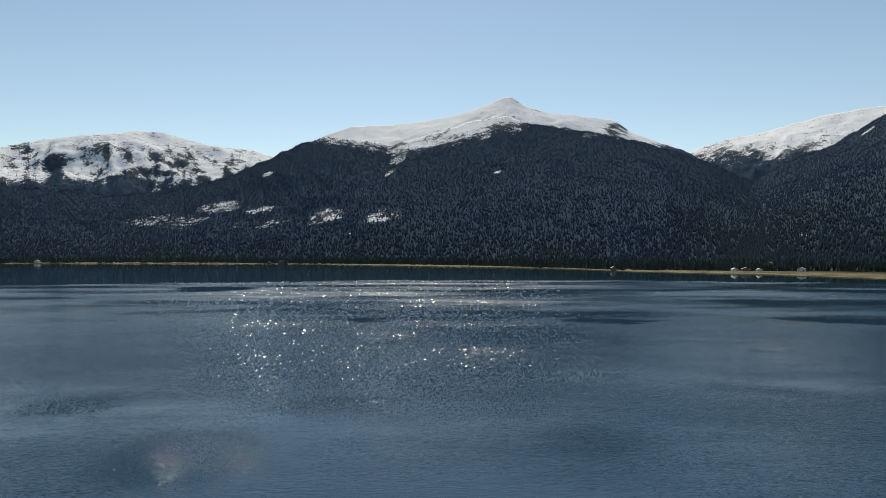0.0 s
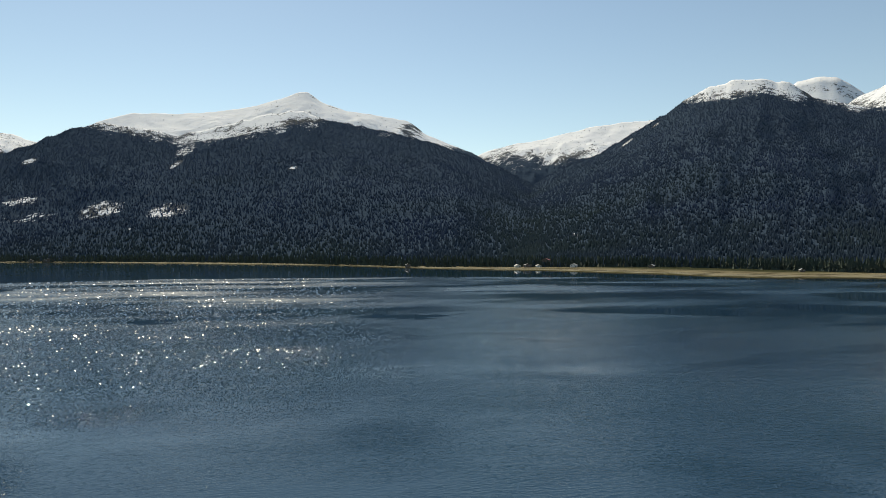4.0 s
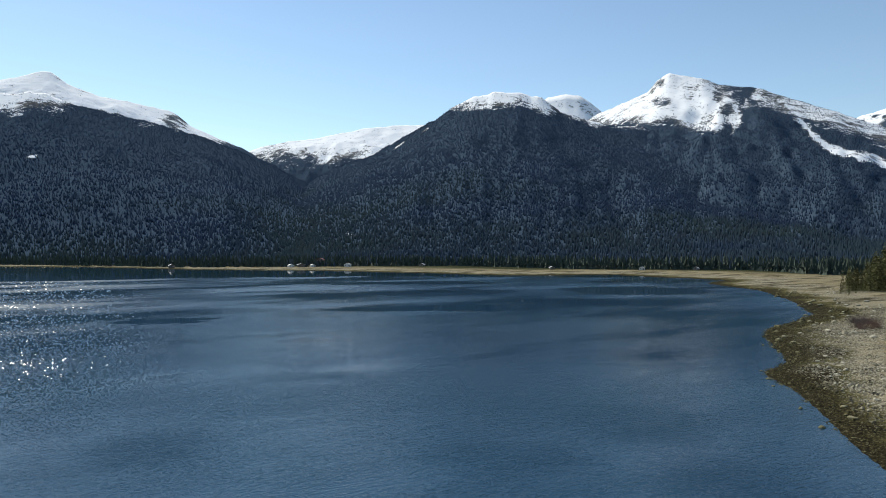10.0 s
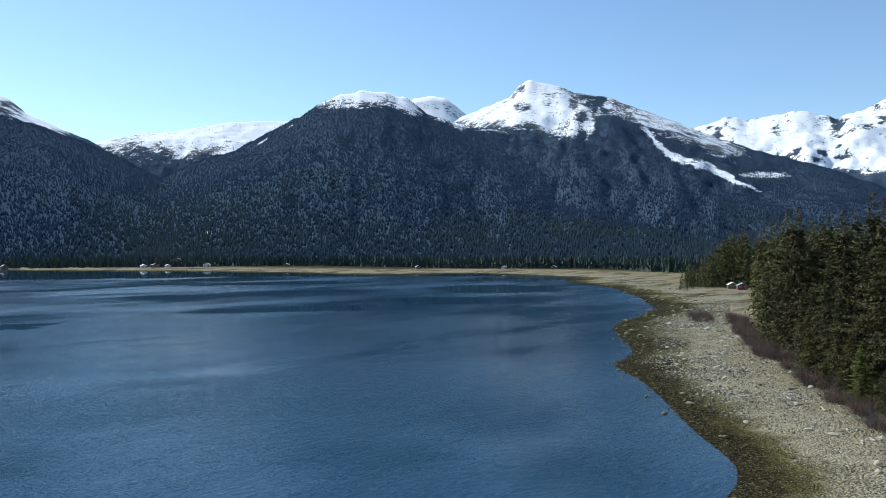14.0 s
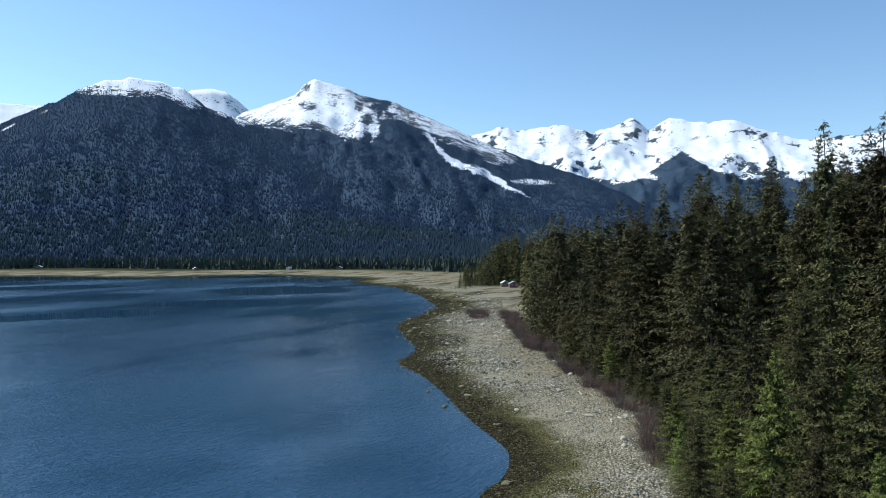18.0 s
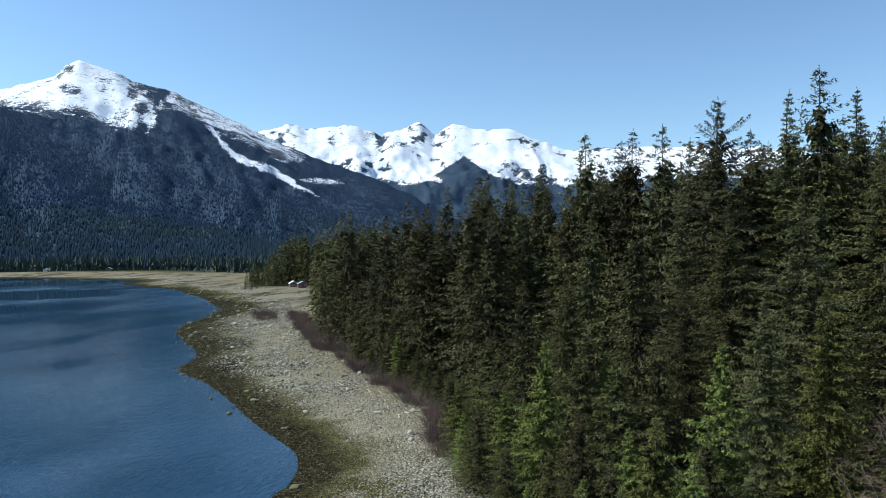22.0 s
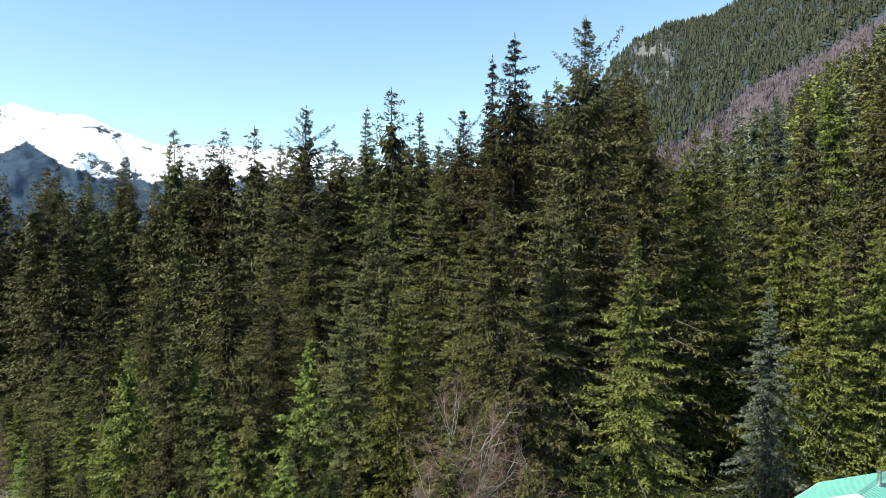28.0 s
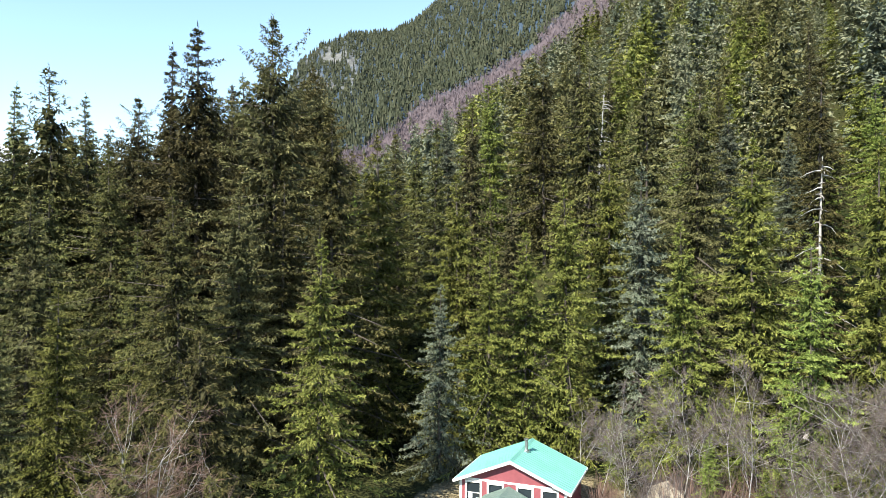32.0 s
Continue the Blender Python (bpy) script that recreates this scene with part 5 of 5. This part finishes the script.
for k in range(48):  # thicket round the house and below the bare slope
    a, r = rng.uniform(150, 181), rng.uniform(47, 60)
    o = new("shrub", SHRUBS[int(rng.integers(5))])
    size = rng.uniform(1.2, 2.6)
    o.matrix_world = Matrix.LocRotScale(stand(a, r), Euler((0, 0, rng.uniform(0, 6.28))), (size, size, size))
    tagged(o, "bare brown brush on the bank beside the house", "shrub", "brush on the bank")


# the bare brush of the avalanche slope
def brush_slope():
    g = np.random.default_rng(61)
    spots = []
    for me in [o for o in bpy.data.objects if o.name.startswith("mountain") and "brush" in o["label"]]:
        m = me.data
        co = np.empty(len(m.vertices) * 3, np.float32)
        m.vertices.foreach_get("co", co)
        b = np.empty(len(m.vertices), np.float32)
        m.attributes["brush"].data.foreach_get("value", b)
        spots.append(co.reshape(-1, 3)[b > 0.5])
    spots = np.concatenate(spots)
    spots = spots[g.integers(0, len(spots), 6000)] + g.normal(0, 2.5, (6000, 3)) * [1, 1, 0]
    blades = 7
    d = g.normal(0, 0.4, (6000, blades, 3)) + [0, 0, 1]
    d *= (g.uniform(2.5, 6.5, (6000, blades)) / np.linalg.norm(d, axis=-1))[..., None]
    w = np.cross(d, g.normal(0, 1, d.shape))
    w *= (0.28 / np.linalg.norm(w, axis=-1))[..., None]
    p = spots[:, None] + g.normal(0, 1.0, d.shape) * [1, 1, 0.2]
    V = np.stack([p, p + d * 0.6 + w, p + d, p + d * 0.6 - w], -2).reshape(-1, 3)
    ob = new("brush", mesh_of("brush", V, np.arange(len(V)).reshape(-1, 4), M_BRUSH))
    tagged(ob, "mauve-brown leafless brush on the steep slope", "brush", kind="stuff")


M_BRUSH = mat_plain("mauve_brush", (0.088, 0.068, 0.077), (0.16, 0.126, 0.14), 0.05, 0.95)
brush_slope()


# ---- stones, boulders and driftwood of the beach ----
def stone_shape(seed, sub=1):
    bm = bmesh.new()
    bmesh.ops.create_icosphere(bm, subdivisions=sub, radius=0.5)
    g = np.random.default_rng(seed)
    sc = g.uniform(0.65, 1.2, 3) * [1, 1, 0.6]
    for v in bm.verts:
        v.co = Vector((v.co.x * sc[0], v.co.y * sc[1], v.co.z * sc[2])) * g.uniform(0.8, 1.15)
    return bm


def mat_stone():
    m, t, s = material("beach_stone", 0.9, spec=0.1)
    island = t.nodes.new("ShaderNodeNewGeometry").outputs["Random Per Island"]
    z = t.nodes.new("ShaderNodeSeparateXYZ")
    t.links.new(place_of(t), z.inputs[0])
    dry = ramp(t, island, (0.0, (0.09, 0.08, 0.06)), (0.6, (0.31, 0.28, 0.2)), (1.0, (0.46, 0.425, 0.33)))
    wet = ramp(t, island, (0.0, (0.018, 0.016, 0.009)), (0.7, (0.085, 0.073, 0.03)), (1.0, (0.17, 0.155, 0.085)))
    f = ramp(t, maths(t, "MULTIPLY", z.outputs[2], 0.5), (0.37, (0, 0, 0)), (0.72, (1, 1, 1)))
    t.links.new(mix(t, f, wet, dry), s.inputs["Base Color"])
    bump(t, s, noise_at(t, place_of(t), 6, 4), 0.5, 0.05)
    return m


M_STONE = mat_stone()
g = np.random.default_rng(88)
m = 190000
s, q = 38 + (330 - 38) * g.uniform(0, 1, m) ** 2.0, g.uniform(-45, 24, m)
x, y = from_coast(s, q)
d = shore_distance(x, y)
keep = (d > -1.2) & (q < wood_edge(s) - 0.5)
x, y, d = x[keep][:60000], y[keep][:60000], d[keep][:60000]
z = ground_height(x, y, d)
clump = fbm(x / 9, y / 9, 3, 44)
size = np.exp(g.normal(-1.9, 0.45, len(x))) * (1 + 0.9 * smooth(0.05, 0.3, clump)) * np.clip(np.hypot(x, y) / 100, 0.8, 1.7)
stock = []
for i in range(6):
    eight = np.array([(1, 0, 0), (0, 1, 0), (-1, 0, 0), (0, -1, 0), (0, 0, 0.55), (0, 0, -0.5)]) * g.uniform(0.35, 0.65, (6, 1)) + g.normal(0, 0.07, (6, 3))
    stock.append((eight, np.array([(0, 1, 4), (1, 2, 4), (2, 3, 4), (3, 0, 4), (1, 0, 5), (2, 1, 5), (3, 2, 5), (0, 3, 5)])))
V, F, k = [], [], 0
for i in range(6):
    v, f = stock[i]
    idx = np.arange(len(x)) % 6 == i
    a = g.uniform(0, 6.28, idx.sum())
    px = v[None, :, 0] * np.cos(a)[:, None] - v[None, :, 1] * np.sin(a)[:, None]
    py = v[None, :, 0] * np.sin(a)[:, None] + v[None, :, 1] * np.cos(a)[:, None]
    P = np.stack([px * size[idx][:, None] + x[idx][:, None], py * size[idx][:, None] + y[idx][:, None], v[None, :, 2] * size[idx][:, None] + z[idx][:, None] + 0.05 * size[idx][:, None]], -1)
    V.append(P.reshape(-1, 3))
    F.append((f[None] + (np.arange(idx.sum()) * len(v))[:, None, None]).reshape(-1, 3) + k)
    k += idx.sum() * len(v)
M_TAN_ROCK = mat_plain("tan_rock", (0.2, 0.165, 0.12), (0.46, 0.4, 0.32), 1.4, 0.9, relief=0.08)
for a, r, size in ((154.4, 51.0, 1.9), (155.3, 51.6, 2.2), (156.1, 52.2, 1.5), (153.6, 52.2, 1.3), (155.0, 52.8, 2.4), (154.2, 53.2, 1.9), (156.8, 51.4, 1.1)):
    bm = stone_shape(int(a * 10), 2)
    for v in bm.verts:
        v.co += v.co.normalized() * float(fbm(v.co.x * 5 + a, v.co.y * 5 + v.co.z * 4, 3, 6)) * 0.75
    me = bpy.data.meshes.new("rock_outcrop")
    bm.to_mesh(me)
    bm.free()
    me.materials.append(M_TAN_ROCK)
    o = new("rock_outcrop", me)
    px, py, pz = stand(a, r)
    o.matrix_world = Matrix.LocRotScale((px, py, pz + size * 0.45), Euler((0.1, 0.1, a)), (size, size, size * 1.7))
    tagged(o, "tan broken rock face on the bank beside the house", "rock", "rocks on the bank")
cobbles = new("cobbles", mesh_of("cobbles", np.concatenate(V), np.concatenate(F), M_STONE))
tagged(cobbles, "grey and weedy brown cobbles of the beach", "stones", kind="stuff")
BOULDERS = []
for i in range(5):
    bm = stone_shape(720 + i, 2)
    me = bpy.data.meshes.new("boulder")
    bm.to_mesh(me)
    bm.free()
    me.materials.append(M_STONE)
    BOULDERS.append(me)
made, tries = 0, 0
while made < 190 and tries < 6000:
    tries += 1
    s, q = (rng.uniform(50, 200), rng.uniform(-25, 22)) if made < 60 else (rng.uniform(200, 480), rng.uniform(-70, 12))
    x, y = from_coast(s, q)
    d = float(shore_distance(np.array([x]), np.array([y]))[0])
    if d < -3 or q > wood_edge(s) - 1:
        continue
    z = float(ground_height(np.array([x]), np.array([y]))[0])
    o = new("boulder", BOULDERS[int(rng.integers(5))])
    size = rng.uniform(0.6, 1.3) if made < 60 else rng.uniform(0.8, 2.2)
    o.matrix_world = Matrix.LocRotScale((x, y, max(z, -0.1) + 0.08 * size), Euler((rng.uniform(-0.2, 0.2), 0, rng.uniform(0, 6.28))), (size, size * rng.uniform(0.7, 1.2), size * 0.9))
    tagged(o, "rough grey boulder lying on the tidal shore", "boulder", "boulders on the shore")
    made += 1
for k in range(34):
    s = rng.uniform(85, 330)
    q = float(wood_edge(s)) - rng.uniform(1.5, 7)
    x, y = from_coast(s, q)
    L, rad = rng.uniform(1.5, 5), rng.uniform(0.06, 0.15)
    t = np.linspace(0, 1, 6)
    p = np.stack([(t - 0.5) * L, fbm(t * 3, t * 0 + k, 2, k) * 0.5, t * 0], -1)
    v, f = tube(p, rad * (1.1 - 0.5 * t), 7)
    o = new("driftwood_log", mesh_of("driftwood_log", v, f, M_DRIFTWOOD, True))
    o.matrix_world = pose(x, y, float(ground_height(np.array([x]), np.array([y]))[0]) + rad * 0.6, 0, rng.uniform(-3, 3), 25 + rng.normal(0, 18))
    tagged(o, "bleached driftwood log at the top of the beach", "log", "driftwood logs")


# ---- houses ----
def box(bm, x0, x1, y0, y1, z0, z1):
    r = bmesh.ops.create_cube(bm, size=1)
    bmesh.ops.scale(bm, vec=(x1 - x0, y1 - y0, z1 - z0), verts=r["verts"])
    bmesh.ops.translate(bm, vec=((x0 + x1) / 2, (y0 + y1) / 2, (z0 + z1) / 2), verts=r["verts"])


def boxes(*rows):
    bm = bmesh.new()
    for row in rows:
        box(bm, *row)
    return bm


def prism(outline, y0, y1):
    """A solid with an outline in x and z, drawn out along y."""
    bm = bmesh.new()
    a = [bm.verts.new((x, y0, z)) for x, z in outline]
    b = [bm.verts.new((x, y1, z)) for x, z in outline]
    bm.faces.new(a)
    bm.faces.new(b[::-1])
    for i in range(len(a)):
        j = (i + 1) % len(a)
        bm.faces.new((a[j], a[i], b[i], b[j]))
    bmesh.ops.recalc_face_normals(bm, faces=bm.faces)
    return bm


M_RED = mat_plain("red_siding_paint", (0.2, 0.05, 0.062), (0.26, 0.068, 0.08), 1.5, 0.75)
M_WHITE = mat_plain("white_trim_paint", (0.7, 0.7, 0.68), (0.82, 0.82, 0.8), 2, 0.6)
M_ROOF = mat_plain("green_roof_metal", (0.15, 0.38, 0.32), (0.18, 0.44, 0.375), 0.7, 0.5)
M_PORCH = mat_plain("dark_green_shingles", (0.09, 0.14, 0.12), (0.16, 0.22, 0.19), 6, 0.8)
M_STEEL = mat_plain("flue_steel", (0.5, 0.5, 0.5), (0.65, 0.65, 0.65), 3, 0.35, 0.9)
M_CONCRETE = mat_plain("concrete", (0.25, 0.24, 0.22), (0.38, 0.37, 0.34), 2, 0.9)
M_CURTAIN = mat_plain("window_blind", (0.35, 0.38, 0.42), (0.5, 0.52, 0.56), 4, 0.8)
M_GLASS, _t, _b = material("window_glass", 0.05)
_b.inputs["Base Color"].default_value = (0.02, 0.028, 0.035, 1)
M_WOOD_WALL = mat_plain("weathered_boards", (0.12, 0.09, 0.07), (0.24, 0.19, 0.15), 1, 0.85)
M_GREY_ROOF = mat_plain("grey_roofing", (0.3, 0.3, 0.3), (0.5, 0.5, 0.5), 1, 0.6)

house = new("house")
house.matrix_world = pose(29.4, -38.9, 6.2, 0, 0, 201.0)
tagged(house, "red cottage with white trim and a green metal roof", "house")
W, DEEP, EAVE, APEX = 3.75, 5.3, 2.75, 4.3
pitch = (APEX - EAVE) / W
part("foundation", boxes((-W + 0.05, W - 0.05, 0.05, DEEP - 0.05, -1.6, -0.002)), M_CONCRETE, house, "grey concrete footing")
WINDOWS = (-2.8, -1.18, 0.92, 2.66)
strips, edge = [], -W
for c in WINDOWS:  # front wall, pieced round its window openings
    strips += [(edge, c - 0.48, 0, 0.15, 0, EAVE), (c - 0.48, c + 0.48, 0, 0.15, 0, 1.05), (c - 0.48, c + 0.48, 0, 0.15, 2.5, EAVE)]
    edge = c + 0.48
strips.append((edge, W, 0, 0.15, 0, EAVE))
part("front_wall", boxes(*strips), M_RED, house)
for x0, x1 in ((-W, -W + 0.15), (W - 0.15, W)):
    part("side_wall", boxes((x0, x1, 0.152, DEEP - 0.152, 0, EAVE)), M_RED, house)
part("back_wall", boxes((-W, W, DEEP - 0.15, DEEP, 0, EAVE)), M_RED, house)
for y0 in (0.0, DEEP - 0.15):
    part("gable", prism([(-W, EAVE + 0.003), (W, EAVE + 0.003), (0, APEX - 0.05)], y0, y0 + 0.15), M_RED, house)
for side in (-1, 1):
    over = 0.42
    z_low = EAVE - pitch * over
    slope = part("roof_slope", prism([(0, APEX), (side * (W + over), z_low), (side * (W + over), z_low + 0.1), (0, APEX + 0.1)], -0.45, DEEP + 0.4), M_ROOF, house, "turquoise green metal roofing")
    for k in range(17):
        yy = -0.42 + k * (DEEP + 0.76) / 16
        part("seam", prism([(side * 0.02, APEX + 0.101), (side * (W + over), z_low + 0.101), (side * (W + over), z_low + 0.135), (side * 0.02, APEX + 0.135)], yy - 0.02, yy + 0.02), M_ROOF, slope)
    for y0 in (-0.5, DEEP + 0.402):
        part("fascia", prism([(0, APEX - 0.1), (side * (W + over), z_low - 0.1), (side * (W + over), z_low + 0.11), (0, APEX + 0.11)], y0, y0 + 0.045), M_WHITE, house, "white fascia board")
    part("gutter_board", boxes((side * (W + over) - 0.02 + side * 0.022, side * (W + over) + 0.02 + side * 0.022, -0.45, DEEP + 0.4, z_low - 0.06, z_low + 0.1)), M_WHITE, house)
    part("corner_board", boxes((side * W - 0.09, side * W + 0.09, -0.03, -0.002, 0, EAVE - 0.14)), M_WHITE, house, "white corner board")
part("ridge_cap", prism([(-0.16, APEX + 0.06), (0, APEX + 0.17), (0.16, APEX + 0.06), (0, APEX + 0.12)], -0.45, DEEP + 0.4), M_ROOF, house)
part("frieze_board", boxes((-W - 0.05, W + 0.05, -0.032, -0.004, EAVE - 0.1, EAVE + 0.04)), M_WHITE, house, "white board under the gable")
for i, c in enumerate(WINDOWS):
    frame_ = part("window", boxes((c - 0.62, c - 0.48, -0.05, 0.05, 1.05, 2.62), (c + 0.48, c + 0.62, -0.05, 0.05, 1.05, 2.62), (c - 0.48, c + 0.48, -0.05, 0.05, 2.48, 2.62), (c - 0.7, c + 0.7, -0.08, 0.05, 0.9, 1.048)), M_WHITE, house, "white framed window")
    part("pane", boxes((c - 0.479, c + 0.479, 0.06, 0.075, 1.051, 2.479)), M_GLASS, frame_)
    part("meeting_rail", boxes((c - 0.478, c + 0.478, 0.03, 0.058, 1.72, 1.77)), M_WHITE, frame_)
    if i in (0, 2):
        part("curtain", boxes((c - 0.4, c - 0.1, 0.052, 0.0585, 1.1, 1.7), (c + 0.15, c + 0.4, 0.052, 0.0585, 1.1, 1.42)), M_CURTAIN, frame_, "pale half-drawn curtain")


def round_bar(x, y, z0, z1, rad, sides=14):
    v, f = tube([(x, y, z0), (x, y, (z0 + z1) / 2), (x, y, z1)], [rad] * 3, sides)
    bm = bmesh.new()
    vs = [bm.verts.new(p) for p in v]
    for q in f:
        bm.faces.new([vs[i] for i in q])
    bm.faces.new(vs[-sides:])
    return bm


flue = part("flue", round_bar(0.3, 2.7, APEX - 0.15, APEX + 0.75, 0.11), M_STEEL, house, "shiny steel flue pipe")
part("cap", round_bar(0.3, 2.7, APEX + 0.8, APEX + 0.9, 0.17), M_STEEL, flue)
part("flashing", round_bar(0.3, 2.7, APEX - 0.2, APEX + 0.06, 0.24), M_STEEL, flue)
porch = part("porch_roof", prism([(0 - 0.2, 2.42), (-2.0, 1.62), (-2.0, 1.72), (-0.2, 2.54), (1.6, 1.72), (1.6, 1.62)], -2.6, -0.09), M_PORCH, house, "dark green porch roof")
for c in (-1.8, 1.4):
    part("post", boxes((c - 0.07, c + 0.07, -2.45, -2.31, -0.3, 1.64)), M_WHITE, porch)
part("deck", boxes((-2.2, 1.8, -2.6, -0.06, -0.5, -0.3)), M_WOOD_WALL, house, "weathered board deck")


def cottage(label, at, turn, w, d, h, rise, wall_mat, roof_mat, openings=2, group="houses across the bay"):
    """A small gabled house with walls, two roof slopes, windows and a door."""
    root = new("cottage")
    root.matrix_world = pose(*at, 0, 0, turn)
    tagged(root, label, "house", group)
    part("wall", prism([(-w / 2, 0), (w / 2, 0), (w / 2, h), (0, h + rise - 0.05), (-w / 2, h)], -d / 2, d / 2), wall_mat, root)
    for side in (-1, 1):
        zl = h - rise * 0.14
        part("roof", prism([(0, h + rise), (side * w * 0.57, zl), (side * w * 0.57, zl + 0.16), (0, h + rise + 0.16)], -d / 2 - 0.5, d / 2 + 0.5), roof_mat, root)
    for k in range(openings):
        c = (k + 0.5) / openings * w - w / 2
        win = part("window", boxes((c - 0.6, c + 0.6, -d / 2 - 0.06, -d / 2 - 0.003, h * 0.45, h * 0.85)), M_WHITE, root)
        part("pane", boxes((c - 0.48, c + 0.48, -d / 2 - 0.08, -d / 2 - 0.062, h * 0.5, h * 0.81)), M_GLASS, win)
    part("door", boxes((w * 0.28, w * 0.28 + 0.9, -d / 2 - 0.05, -d / 2 - 0.003, 0, 2.0)), M_WOOD_WALL, root)
    return root


def settle(az, r, lift=0.0):
    x, y = polar(az, r)
    return float(x), float(y), float(ground_height(np.array([x]), np.array([y]))[0]) - 0.2 + lift


for a, r, w, d, h, rise, wm, rm, label, lift in (
        (22.5, 925, 9, 8, 3.2, 2.0, M_WHITE, M_GREY_ROOF, "white boathouse on the far shore", 0), (23.3, 928, 13, 8, 4.0, 2.2, M_WOOD_WALL, M_GREY_ROOF, "long brown lodge with a pale roof on the far shore", 0),
        (24.2, 930, 8, 7, 3.0, 1.8, M_WHITE, M_GREY_ROOF, "small white house among trees on the far shore", 0), (24.8, 952, 14, 8, 3.0, 2.2, M_WOOD_WALL, M_RED, "house with a faded red roof in the trees", 7),
        (27.0, 925, 11, 8, 4.2, 2.4, M_WHITE, M_GREY_ROOF, "white two-storey house at the edge of the flats", 0), (33.0, 915, 9, 7, 3.2, 2.0, M_WOOD_WALL, M_GREY_ROOF, "brown cabin at the edge of the flats", 0),
        (13.6, 975, 9, 7, 4.5, 2.4, M_WOOD_WALL, M_GREY_ROOF, "dark cabin with a pale roof by the beach", 0), (43.5, 790, 7, 6, 3.0, 1.8, M_WOOD_WALL, M_GREY_ROOF, "grey cabin at the edge of the tide flats", 0),
        (50.5, 790, 7, 6, 3.0, 1.8, M_WHITE, M_GREY_ROOF, "small pale cabin before the dark trees", 0), (54.5, 795, 8, 6, 3.0, 1.8, M_WOOD_WALL, M_GREY_ROOF, "brown cabin before the dark trees", 0),
        (-12.8, 1640, 26, 12, 6, 4, M_WOOD_WALL, M_GREY_ROOF, "large low building on the far shore", 0), (-13.9, 1650, 14, 9, 4, 3, M_WOOD_WALL, M_GREY_ROOF, "grey shed on the far shore", 0), (-30.0, 2040, 18, 10, 5, 3, M_WHITE, M_GREY_ROOF, "pale house far along the shore", 0)):
    cottage(label, settle(a, r, lift), -a + rng.uniform(-25, 25), w * 0.75, d * 0.75, h * 0.75, rise * 0.75, wm, rm)
for a, r, w, d, h, rise, wm, rm, label in ((67.9, 440, 5, 5, 2.3, 1.4, M_WOOD_WALL, M_WHITE, "small cabin with a white roof beside the wood"), (68.6, 432, 5.5, 6, 2.6, 1.4, M_RED, M_ROOF, "red cabin with a green roof under the trees"),
                                           (70.6, 400, 6, 6, 2.6, 1.4, M_WOOD_WALL, M_ROOF, "brown cabin with a green roof half hidden by trees")):
    cottage(label, settle(a, r), -a + 8, w, d, h, rise, wm, rm, group="cabins along the point")
